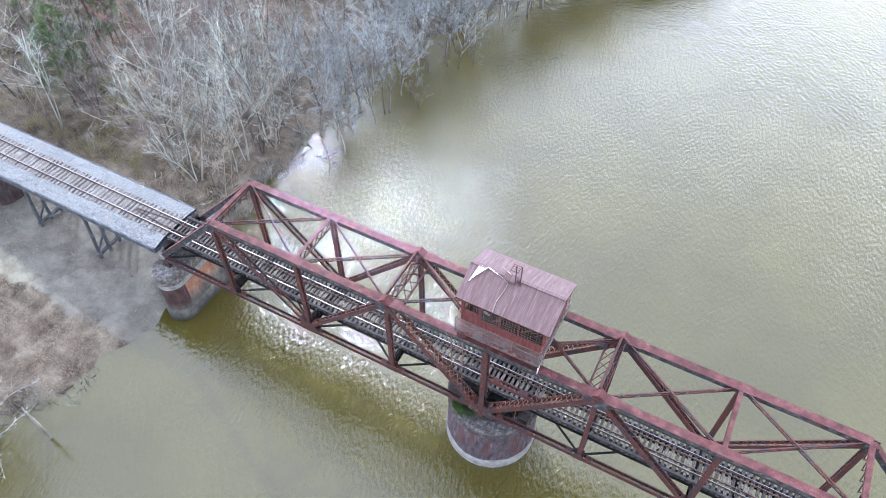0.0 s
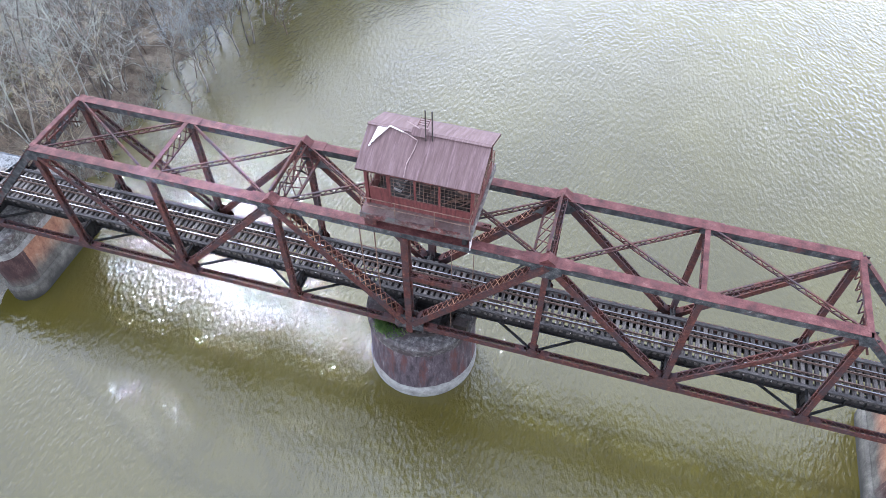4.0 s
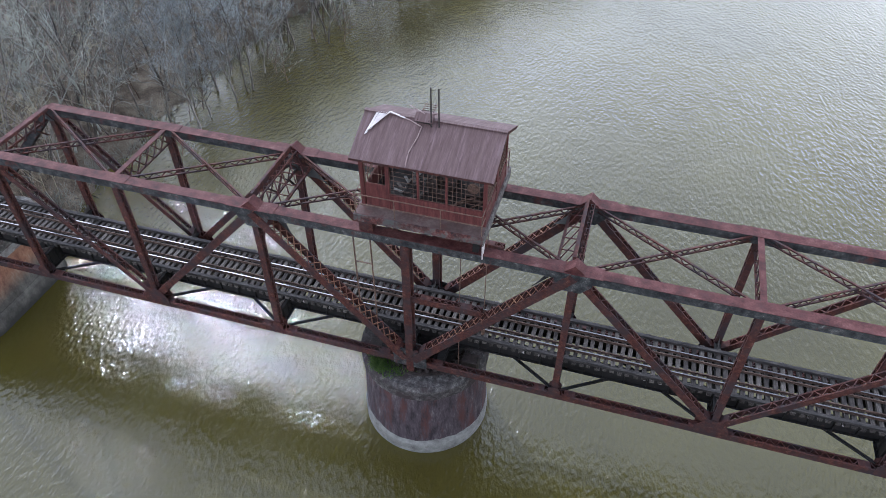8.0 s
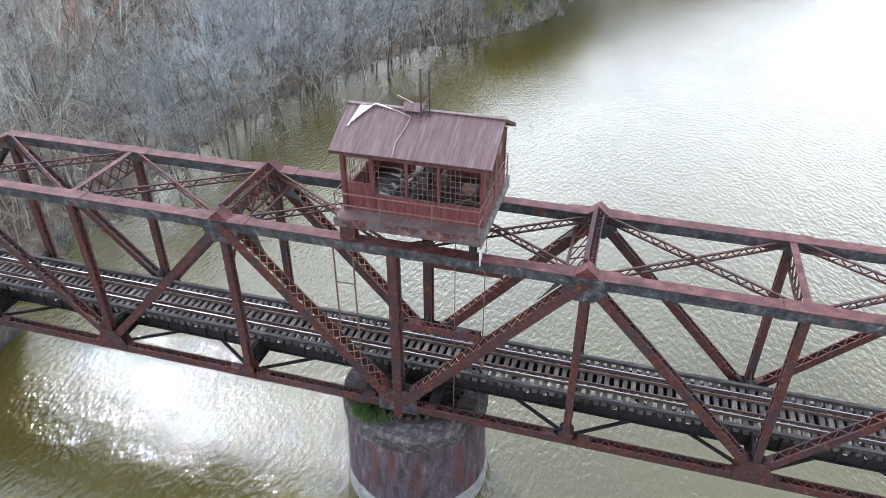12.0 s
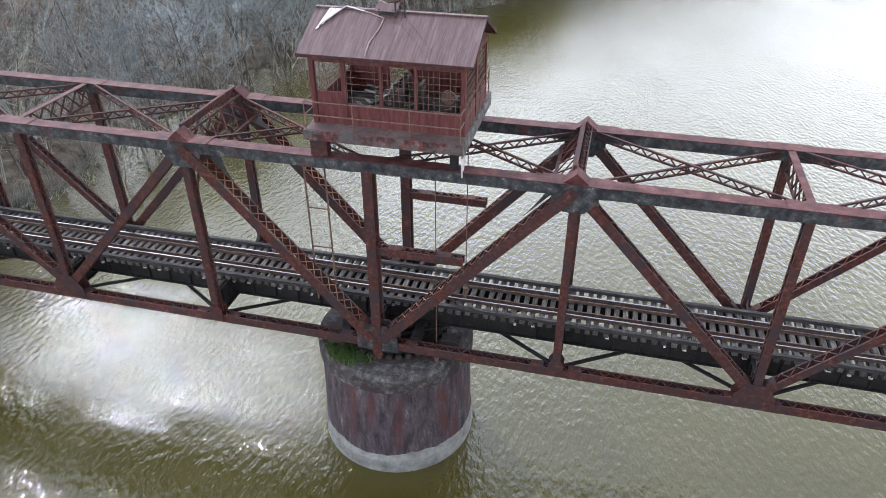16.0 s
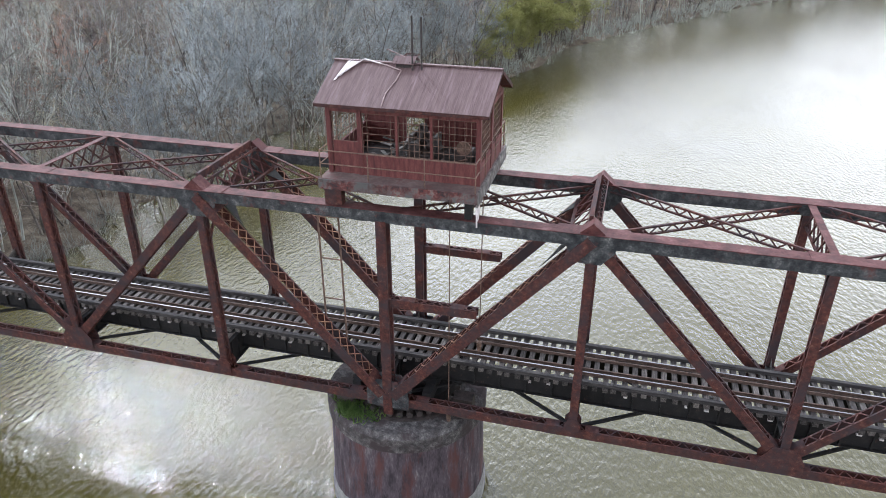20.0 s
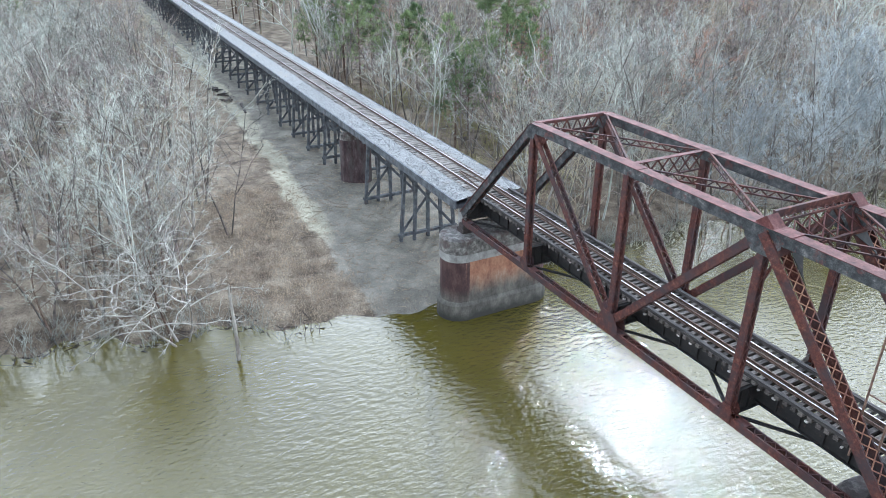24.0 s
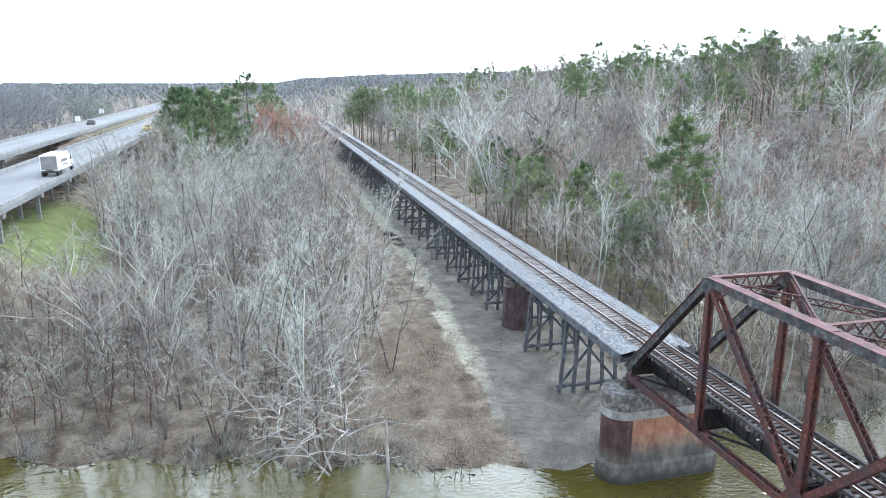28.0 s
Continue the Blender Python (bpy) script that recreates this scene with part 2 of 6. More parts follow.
DECKING = surface("worn_red_brown_decking", [(0.3, (0.085, 0.055, 0.05)), (0.5, (0.125, 0.085, 0.078)), (0.7, (0.18, 0.135, 0.125))], 1.1, 0.85, fine=9, spots=(0.12, 0.055, 0.05), spot_scale=1.6, spot_at=(0.52, 0.66))
CONDUIT = surface("faded_pink_conduit", [(0.3, (0.22, 0.14, 0.135)), (0.7, (0.46, 0.36, 0.35))], 4, 0.7)
WALL = surface("red_cabin_boards", [(0.3, (0.07, 0.018, 0.018)), (0.5, (0.13, 0.034, 0.032)), (0.75, (0.2, 0.07, 0.06))], 1.5, 0.7, stretch=(4, 4, 0.6), spots=(0.1, 0.06, 0.05), spot_scale=3, spot_at=(0.6, 0.75))
FASCIA = surface("peeling_fascia", [(0.3, (0.03, 0.024, 0.026)), (0.46, (0.10, 0.032, 0.03)), (0.56, (0.17, 0.05, 0.045)), (0.72, (0.32, 0.24, 0.21))], 3.4, 0.85, fine=16, spots=(0.105, 0.102, 0.10), spot_scale=1.7, spot_at=(0.44, 0.58))
IRON = surface("rusty_iron_bar", [(0.3, (0.08, 0.05, 0.04)), (0.7, (0.24, 0.15, 0.11))], 5, 0.8)
DARK = surface("dark_machine_iron", [(0.3, (0.02, 0.018, 0.018)), (0.7, (0.08, 0.06, 0.055))], 4, 0.7)
PALE = surface("bare_tin", [(0.3, (0.6, 0.52, 0.52)), (0.7, (0.85, 0.8, 0.8))], 4, 0.5)
BARK = surface("grey_bark", [(0.3, (0.084, 0.07, 0.06)), (0.5, (0.168, 0.146, 0.13)), (0.7, (0.3, 0.276, 0.246))], 1.2, 0.95, fine=10, stretch=(2, 2, 0.5), rand=0.3, bump=0.5)
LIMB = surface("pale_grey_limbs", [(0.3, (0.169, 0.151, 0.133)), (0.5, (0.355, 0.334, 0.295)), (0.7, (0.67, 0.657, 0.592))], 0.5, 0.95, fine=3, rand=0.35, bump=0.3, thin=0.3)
# A darker LIMB: the shade on lower trunks is put into this bark.
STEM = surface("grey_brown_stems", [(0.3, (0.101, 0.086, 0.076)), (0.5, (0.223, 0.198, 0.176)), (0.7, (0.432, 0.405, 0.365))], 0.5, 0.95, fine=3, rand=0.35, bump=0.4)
TWIG = surface("grey_twigs", [(0.3, (0.227, 0.236, 0.212)), (0.5, (0.408, 0.423, 0.379)), (0.7, (0.644, 0.67, 0.595))], 0.25, 0.95, fine=1.2, rand=0.5, bump=0, thin=0.3)
TWIG_RED = surface("mauve_twigs", [(0.3, (0.235, 0.183, 0.174)), (0.5, (0.378, 0.303, 0.287)), (0.7, (0.522, 0.439, 0.411))], 0.25, 0.95, fine=1.2, rand=0.5, bump=0, thin=0.3)
TWIG_TAN = surface("tan_twigs", [(0.3, (0.263, 0.213, 0.141)), (0.5, (0.437, 0.371, 0.255)), (0.7, (0.608, 0.542, 0.386))], 0.25, 0.95, fine=1.2, rand=0.5, bump=0, thin=0.3)
WOODS = surface("mixed_leafless_twigs", [(0.08, (0.12, 0.112, 0.106)), (0.25, (0.344, 0.276, 0.257)), (0.4, (0.344, 0.361, 0.352)), (0.52, (0.504, 0.441, 0.311)), (0.64, (0.463, 0.37, 0.344)), (0.76, (0.545, 0.577, 0.546)), (0.92, (0.704, 0.719, 0.644))], 0.3, 0.95, fine=1.2, rand=0.9, bump=0, tone=True, thin=0.3)
TWIG_PALE = surface("pale_twigs", [(0.3, (0.275, 0.261, 0.227)), (0.5, (0.454, 0.433, 0.385)), (0.7, (0.632, 0.612, 0.55))], 0.4, 0.95, fine=1.2, rand=0.2, bump=0, thin=0.3)
# Blue-grey cast holds the bright veil over the flooded trees.
TWIG_BLUE = surface("blue_grey_twigs", [(0.3, (0.27, 0.295, 0.305)), (0.5, (0.43, 0.465, 0.48)), (0.7, (0.6, 0.645, 0.66))], 0.25, 0.95, fine=1.2, rand=0.4, bump=0, thin=0.3)
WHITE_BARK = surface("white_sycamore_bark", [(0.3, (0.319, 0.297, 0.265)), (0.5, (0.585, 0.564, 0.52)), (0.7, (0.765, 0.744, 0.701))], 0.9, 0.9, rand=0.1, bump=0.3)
BUD = surface("reddish_budding_twigs", [(0.3, (0.316, 0.166, 0.114)), (0.5, (0.455, 0.244, 0.174)), (0.7, (0.557, 0.33, 0.24))], 0.3, 0.95, rand=0.3, bump=0, thin=0.3)
YEL = surface("yellow_green_budding_leaves", [(0.3, (0.37, 0.367, 0.132)), (0.5, (0.543, 0.539, 0.231)), (0.7, (0.692, 0.674, 0.363))], 0.5, 0.9, rand=0.2, bump=0, thin=0.6)
PINE = surface("pine_needles", [(0.3, (0.082, 0.129, 0.059)), (0.5, (0.181, 0.255, 0.109)), (0.7, (0.327, 0.412, 0.185))], 0.5, 0.8, rand=0.3, bump=0, thin=0.3)
PINE_BARK = surface("pine_bark", [(0.3, (0.07, 0.045, 0.035)), (0.5, (0.15, 0.10, 0.075)), (0.7, (0.26, 0.19, 0.15))], 2, 0.95, rand=0.2)
# Distance haze is painted in: flat grey with a slight blue cast.
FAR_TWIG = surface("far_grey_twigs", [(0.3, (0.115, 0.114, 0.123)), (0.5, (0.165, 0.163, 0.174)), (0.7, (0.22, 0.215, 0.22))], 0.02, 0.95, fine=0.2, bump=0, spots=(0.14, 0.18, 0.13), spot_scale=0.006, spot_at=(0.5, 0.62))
WEED = surface("green_weeds", [(0.3, (0.05, 0.09, 0.02)), (0.5, (0.11, 0.18, 0.04)), (0.7, (0.2, 0.27, 0.08))], 2, 0.9, bump=0, thin=0.3)
BRUSH = surface("dry_brush", [(0.3, (0.18, 0.132, 0.096)), (0.5, (0.3, 0.228, 0.168)), (0.7, (0.432, 0.348, 0.252))], 0.4, 0.95, rand=0.4, bump=0)
SCRUB = surface("yellowish_scrub", [(0.3, (0.17, 0.15, 0.06)), (0.5, (0.31, 0.28, 0.125)), (0.7, (0.45, 0.41, 0.21))], 0.4, 0.95, rand=0.3, bump=0, thin=0.3)
ASPHALT = surface("pale_worn_concrete_road", [(0.3, (0.13, 0.13, 0.132)), (0.7, (0.21, 0.21, 0.208))], 0.3, 0.9, stretch=(0.15, 1, 1))
CONC_ROAD = surface("bridge_rail_concrete", [(0.3, (0.15, 0.15, 0.145)), (0.7, (0.26, 0.255, 0.245))], 0.6, 0.9)
WHITE = surface("white_body_paint", [(0.3, (0.7, 0.72, 0.74)), (0.7, (0.82, 0.83, 0.84))], 1, 0.4, bump=0)
RUBBER = surface("black_rubber", [(0.3, (0.015, 0.015, 0.015)), (0.7, (0.03, 0.03, 0.03))], 5, 0.8, bump=0)
GLASS_DARK = surface("dark_glass", [(0.3, (0.02, 0.03, 0.035)), (0.7, (0.03, 0.04, 0.045))], 1, 0.08, bump=0)
YELLOW = surface("yellow_paint", [(0.3, (0.6, 0.42, 0.03)), (0.7, (0.75, 0.55, 0.06))], 1, 0.4, bump=0)


def ground_material():
    m = bpy.data.materials.new("leaf_litter_ground")
    m.use_nodes = True
    nt = m.node_tree
    n, l = nt.nodes, nt.links
    b = n["Principled BSDF"]
    b.inputs["Roughness"].default_value = 0.97
    b.inputs["Specular IOR Level"].default_value = 0.2
    geo = n.new("ShaderNodeNewGeometry")
    big, mid, fine = (n.new("ShaderNodeTexNoise") for _ in range(3))
    for t, s, d in ((big, 0.05, 4), (mid, 0.45, 6), (fine, 9.0, 6)):
        t.inputs["Scale"].default_value, t.inputs["Detail"].default_value, t.inputs["Roughness"].default_value = s, d, 0.65
        l.new(geo.outputs["Position"], t.inputs["Vector"])
    litter = ramp_node(nt, [(0.3, (0.052, 0.041, 0.032)), (0.43, (0.13, 0.104, 0.078)), (0.55, (0.21, 0.172, 0.13)), (0.68, (0.33, 0.285, 0.22))])
    mud = ramp_node(nt, [(0.3, (0.135, 0.123, 0.102)), (0.46, (0.205, 0.19, 0.162)), (0.58, (0.262, 0.244, 0.206)), (0.72, (0.37, 0.345, 0.285))])
    grass = ramp_node(nt, [(0.3, (0.085, 0.105, 0.035)), (0.7, (0.20, 0.22, 0.08))])
    addn = n.new("ShaderNodeMath")
    addn.operation = "MULTIPLY_ADD"
    l.new(fine.outputs["Fac"], addn.inputs[0])
    addn.inputs[1].default_value = 0.8
    l.new(mid.outputs["Fac"], addn.inputs[2])
    sb = n.new("ShaderNodeMath")
    sb.operation = "SUBTRACT"
    l.new(addn.outputs[0], sb.inputs[0])
    sb.inputs[1].default_value = 0.4
    for r in (litter, mud, grass):
        l.new(sb.outputs[0], r.inputs["Fac"])
    paint = n.new("ShaderNodeVertexColor")
    paint.layer_name = "cover"
    sep = n.new("ShaderNodeSeparateColor")
    l.new(paint.outputs["Color"], sep.inputs["Color"])

    def edge(src):
        s = n.new("ShaderNodeMath")
        s.operation = "MULTIPLY_ADD"
        l.new(mid.outputs["Fac"], s.inputs[0])
        s.inputs[1].default_value = 1.1
        l.new(src, s.inputs[2])
        mr = n.new("ShaderNodeMapRange")
        mr.inputs["From Min"].default_value, mr.inputs["From Max"].default_value = 0.9, 1.2
        l.new(s.outputs[0], mr.inputs["Value"])
        return mr.outputs["Result"]

    m1 = n.new("ShaderNodeMix")
    m1.data_type = "RGBA"
    l.new(edge(sep.outputs["Red"]), m1.inputs["Factor"])
    l.new(litter.outputs["Color"], m1.inputs["A"])
    l.new(mud.outputs["Color"], m1.inputs["B"])
    m2 = n.new("ShaderNodeMix")
    m2.data_type = "RGBA"
    l.new(edge(sep.outputs["Green"]), m2.inputs["Factor"])
    l.new(m1.outputs["Result"], m2.inputs["A"])
    l.new(grass.outputs["Color"], m2.inputs["B"])
    m3 = n.new("ShaderNodeMix")
    m3.data_type = "RGBA"
    l.new(edge(sep.outputs["Blue"]), m3.inputs["Factor"])
    l.new(m2.outputs["Result"], m3.inputs["A"])
    sunlit_sand = ramp_node(nt, [(0.35, (0.27, 0.25, 0.19)), (0.65, (0.46, 0.43, 0.335))])
    l.new(sb.outputs[0], sunlit_sand.inputs["Fac"])
    l.new(sunlit_sand.outputs["Color"], m3.inputs["B"])
    l.new(m3.outputs["Result"], b.inputs["Base Color"])
    bp = n.new("ShaderNodeBump")
    bp.inputs["Strength"].default_value, bp.inputs["Distance"].default_value = 0.8, 0.15
    l.new(addn.outputs[0], bp.inputs["Height"])
    l.new(bp.outputs["Normal"], b.inputs["Normal"])
    return m



def silted(name, upper, lower, z0, z1, scale=1.2):
    """Pier stone whose foot is coated with grey river silt up to an uneven flood line between z0 and z1, with a wet rim at the water."""
    m = bpy.data.materials.new(name)
    m.use_nodes = True
    nt = m.node_tree
    n, l = nt.nodes, nt.links
    b = n["Principled BSDF"]
    b.inputs["Roughness"].default_value = 0.9
    geo = n.new("ShaderNodeNewGeometry")
    mp = n.new("ShaderNodeMapping")
    mp.inputs["Scale"].default_value = (1, 1, 0.55)
    l.new(geo.outputs["Position"], mp.inputs["Vector"])
    big, fine, streak = (n.new("ShaderNodeTexNoise") for _ in range(3))
    for t, s, d in ((big, scale, 6), (fine, 11.0, 5), (streak, 0.7, 4)):
        t.inputs["Scale"].default_value, t.inputs["Detail"].default_value, t.inputs["Roughness"].default_value = s, d, 0.65
        l.new(mp.outputs["Vector"], t.inputs["Vector"])
    tone = n.new("ShaderNodeMath")
    tone.operation = "MULTIPLY_ADD"
    l.new(fine.outputs["Fac"], tone.inputs[0])
    tone.inputs[1].default_value = 0.35
    l.new(big.outputs["Fac"], tone.inputs[2])
    off = n.new("ShaderNodeMath")
    off.operation = "SUBTRACT"
    l.new(tone.outputs[0], off.inputs[0])
    off.inputs[1].default_value = 0.175
    ra, rb = ramp_node(nt, upper), ramp_node(nt, lower)
    for r in (ra, rb):
        l.new(off.outputs[0], r.inputs["Fac"])
    sep = n.new("ShaderNodeSeparateXYZ")
    l.new(geo.outputs["Position"], sep.inputs["Vector"])
    wob = n.new("ShaderNodeMath")
    wob.operation = "MULTIPLY_ADD"
    l.new(streak.outputs["Fac"], wob.inputs[0])
    wob.inputs[1].default_value = 1.6
    l.new(sep.outputs["Z"], wob.inputs[2])
    mr = n.new("ShaderNodeMapRange")
    mr.inputs["From Min"].default_value, mr.inputs["From Max"].default_value = z0 + 0.8, z1 + 0.8
    l.new(wob.outputs[0], mr.inputs["Value"])
    mix = n.new("ShaderNodeMix")
    mix.data_type = "RGBA"
    l.new(mr.outputs["Result"], mix.inputs["Factor"])
    l.new(rb.outputs["Color"], mix.inputs["A"])
    l.new(ra.outputs["Color"], mix.inputs["B"])
    wet = n.new("ShaderNodeMapRange")
    wet.inputs["From Min"].default_value, wet.inputs["From Max"].default_value = -6.95, -6.3
    l.new(wob.outputs[0], wet.inputs["Value"])
    rim = n.new("ShaderNodeMix")
    rim.data_type = "RGBA"
    l.new(wet.outputs["Result"], rim.inputs["Factor"])
    rim.inputs["A"].default_value = (0.035, 0.034, 0.03, 1)
    l.new(mix.outputs["Result"], rim.inputs["B"])
    l.new(rim.outputs["Result"], b.inputs["Base Color"])
    bp = n.new("ShaderNodeBump")
    bp.inputs["Strength"].default_value, bp.inputs["Distance"].default_value = 0.6, 0.03
    l.new(tone.outputs[0], bp.inputs["Height"])
    l.new(bp.outputs["Normal"], b.inputs["Normal"])
    return m


SILT = [(0.3, (0.05, 0.046, 0.041)), (0.48, (0.098, 0.092, 0.081)), (0.7, (0.17, 0.16, 0.14))]
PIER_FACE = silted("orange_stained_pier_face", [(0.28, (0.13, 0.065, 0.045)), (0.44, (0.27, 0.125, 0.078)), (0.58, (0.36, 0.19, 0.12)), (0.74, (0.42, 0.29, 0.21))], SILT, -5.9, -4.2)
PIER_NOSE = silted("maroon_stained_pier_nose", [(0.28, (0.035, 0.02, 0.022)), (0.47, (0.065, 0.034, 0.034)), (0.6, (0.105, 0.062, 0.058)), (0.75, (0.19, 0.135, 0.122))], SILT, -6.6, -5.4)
PIER_BASE = silted("silted_pier_base", SILT, SILT, -9.0, -8.0)


def water_material():
    m = bpy.data.materials.new("muddy_river_water")
    m.use_nodes = True
    nt = m.node_tree
    n, l = nt.nodes, nt.links
    b = n["Principled BSDF"]
    b.inputs["IOR"].default_value = 1.45
    b.inputs["Specular IOR Level"].default_value = 1.0
    b.inputs["Roughness"].default_value = 0.03
    geo = n.new("ShaderNodeNewGeometry")
    tint = n.new("ShaderNodeTexNoise")
    tint.inputs["Scale"].default_value, tint.inputs["Detail"].default_value = 0.06, 5
    l.new(geo.outputs["Position"], tint.inputs["Vector"])
    r = ramp_node(nt, [(0.35, (0.066, 0.055, 0.010)), (0.65, (0.09, 0.076, 0.015))])
    l.new(tint.outputs["Fac"], r.inputs["Fac"])
    l.new(r.outputs["Color"], b.inputs["Base Color"])
    mp = n.new("ShaderNodeMapping")
    mp.inputs["Rotation"].default_value = (0, 0, radians(25))
    mp.inputs["Scale"].default_value = (1.0, 0.55, 1)
    l.new(geo.outputs["Position"], mp.inputs["Vector"])
    rip, swell, patch = (n.new("ShaderNodeTexNoise") for _ in range(3))
    for t, s, d in ((rip, 3.0, 3.2), (swell, 0.5, 2), (patch, 0.07, 3)):
        t.inputs["Scale"].default_value, t.inputs["Detail"].default_value = s, d
        l.new(mp.outputs["Vector"], t.inputs["Vector"])
    calm = n.new("ShaderNodeMapRange")
    calm.inputs["From Min"].default_value, calm.inputs["From Max"].default_value = 0.35, 0.65
    calm.inputs["To Min"].default_value, calm.inputs["To Max"].default_value = 0.6, 1.0
    l.new(patch.outputs["Fac"], calm.inputs["Value"])
    bp = n.new("ShaderNodeBump")
    bp.inputs["Distance"].default_value = 0.11
    place = n.new("ShaderNodeSeparateXYZ")
    l.new(geo.outputs["Position"], place.inputs["Vector"])
    lee = n.new("ShaderNodeMapRange")
    lee.inputs["From Min"].default_value, lee.inputs["From Max"].default_value = -38, -28
    lee.inputs["To Min"].default_value, lee.inputs["To Max"].default_value = 0.3, 1.0
    l.new(place.outputs["X"], lee.inputs["Value"])
    both = n.new("ShaderNodeMath")
    both.operation = "MULTIPLY"
    l.new(calm.outputs["Result"], both.inputs[0])
    l.new(lee.outputs["Result"], both.inputs[1])
    l.new(both.outputs[0], bp.inputs["Strength"])
    l.new(rip.outputs["Fac"], bp.inputs["Height"])
    bp2 = n.new("ShaderNodeBump")
    bp2.inputs["Distance"].default_value, bp2.inputs["Strength"].default_value = 0.12, 0.5
    l.new(swell.outputs["Fac"], bp2.inputs["Height"])
    l.new(bp.outputs["Normal"], bp2.inputs["Normal"])
    l.new(bp2.outputs["Normal"], b.inputs["Normal"])
    return m


GROUND, WATER = ground_material(), water_material()


# ---- building tools ----
class Build:
    """Collects solid pieces into one mesh."""

    def __init__(self):
        self.v, self.f = [], []

    def add(self, verts, faces):
        k = len(self.v)
        self.v += [tuple(p) for p in verts]
        self.f += [tuple(i + k for i in f) for f in faces]
        return self

    def box(self, x0, x1, y0, y1, z0, z1):
        return self.add([(x, y, z) for x in (x0, x1) for y in (y0, y1) for z in (z0, z1)],
                        [(0, 1, 3, 2), (4, 6, 7, 5), (0, 4, 5, 1), (2, 3, 7, 6), (0, 2, 6, 4), (1, 5, 7, 3)])

    def bar(self, p0, p1, w, h, side=(0, 1, 0), shift=(0, 0)):
        """A straight bar, w wide along side, h high across it; shift moves it by (side, up)."""
        p0, p1 = Vector(p0), Vector(p1)
        u = (p1 - p0).normalized()
        s = Vector(side)
        s = (s - u * s.dot(u)).normalized()
        n = u.cross(s)
        if n.z < 0 or (abs(n.z) < 1e-6 and n.x < 0):
            n = -n
        o = s * shift[0] + n * shift[1]
        vs = [p + o + s * a * w / 2 + n * b * h / 2 for p in (p0, p1) for a in (-1, 1) for b in (-1, 1)]
        return self.add(vs, [(0, 1, 3, 2), (4, 6, 7, 5), (0, 4, 5, 1), (2, 3, 7, 6), (0, 2, 6, 4), (1, 5, 7, 3)])

    def profile(self, p0, p1, outline, side=(0, 1, 0)):
        """A bar of any section: outline is a closed ring of (side, up)."""
        p0, p1 = Vector(p0), Vector(p1)
        u = (p1 - p0).normalized()
        s = Vector(side)
        s = (s - u * s.dot(u)).normalized()
        n = u.cross(s)
        if n.z < 0 or (abs(n.z) < 1e-6 and n.x < 0):
            n = -n
        k = len(outline)
        vs = [p + s * a + n * b for p in (p0, p1) for a, b in outline]
        return self.add(vs, [(i, (i + 1) % k, k + (i + 1) % k, k + i) for i in range(k)] + [tuple(range(k - 1, -1, -1)), tuple(range(k, 2 * k))])

    def tube(self, p0, p1, r0, r1=None, n=8, caps=True):
        r1 = r0 if r1 is None else r1
        p0, p1 = Vector(p0), Vector(p1)
        u = (p1 - p0).normalized()
        a = u.orthogonal().normalized()
        b = u.cross(a)
        ring = [a * math.cos(2 * math.pi * i / n) + b * math.sin(2 * math.pi * i / n) for i in range(n)]
        vs = [p0 + c * r0 for c in ring] + [p1 + c * r1 for c in ring]
        fs = [(i, (i + 1) % n, n + (i + 1) % n, n + i) for i in range(n)]
        if caps:
            fs += [tuple(range(n - 1, -1, -1)), tuple(range(n, 2 * n))]
        return self.add(vs, fs)

    def prism(self, outline, z0, z1, top=None):
        """An upright prism over a closed outline of (x, y); top: another outline for its upper end."""
        top = top or outline
        n = len(outline)
        return self.add([(x, y, z0) for x, y in outline] + [(x, y, z1) for x, y in top],
                        [(i, (i + 1) % n, n + (i + 1) % n, n + i) for i in range(n)] + [tuple(range(n - 1, -1, -1)), tuple(range(n, 2 * n))])

    def plate(self, pts, thick):
        """A flat plate from its outline in space, thick along its normal."""
        ps = [Vector(p) for p in pts]
        nrm = (ps[1] - ps[0]).cross(ps[2] - ps[0]).normalized() * thick / 2
        n = len(ps)
        return self.add([p - nrm for p in ps] + [p + nrm for p in ps],
                        [(i, (i + 1) % n, n + (i + 1) % n, n + i) for i in range(n)] + [tuple(range(n - 1, -1, -1)), tuple(range(n, 2 * n))])

    def lace(self, p0, p1, w, side, up, pitch=0.42, bw=0.055, cross=False):
        """Zigzag lacing bars in the plane of side, raised by up along the third axis."""
        p0, p1 = Vector(p0), Vector(p1)
        length = (p1 - p0).length
        u = (p1 - p0) / length
        s = Vector(side)
        s = (s - u * s.dot(u)).normalized()
        n = u.cross(s)
        if n.z < 0 or (abs(n.z) < 1e-6 and n.x < 0):
            n = -n
        k = max(2, int(length / pitch))
        for i in range(k):
            for flip in ((1, -1) if cross else ((1,) if i % 2 else (-1,))):
                a = p0 + u * length * i / k + s * flip * w / 2 + n * up
                b = p0 + u * length * (i + 1) / k - s * flip * w / 2 + n * up
                self.bar(a, b, bw, 0.014, side=(b - a).cross(n))
        return self

    def mesh(self, name, mat, smooth=False):
        me = bpy.data.meshes.new(name)
        me.from_pydata(self.v, [], self.f)
        me.materials.append(mat)
        if smooth:
            me.polygons.foreach_set("use_smooth", [True] * len(me.polygons))
        me.update()
        return me


def thing(name, label, category, group="", kind="", at=(0, 0, 0)):
    ob = new(name)
    ob.location = at
    return tagged(ob, label, category, group, kind)


def part(name, b, mat, parent, label="", smooth=False):
    ob = new(name, b.mesh(name, mat, smooth))
    ob.parent = parent
    return tagged(ob, label)


def stuff(name, b, mat, parent):
    return tagged(part(name, b, mat, parent), kind="stuff")


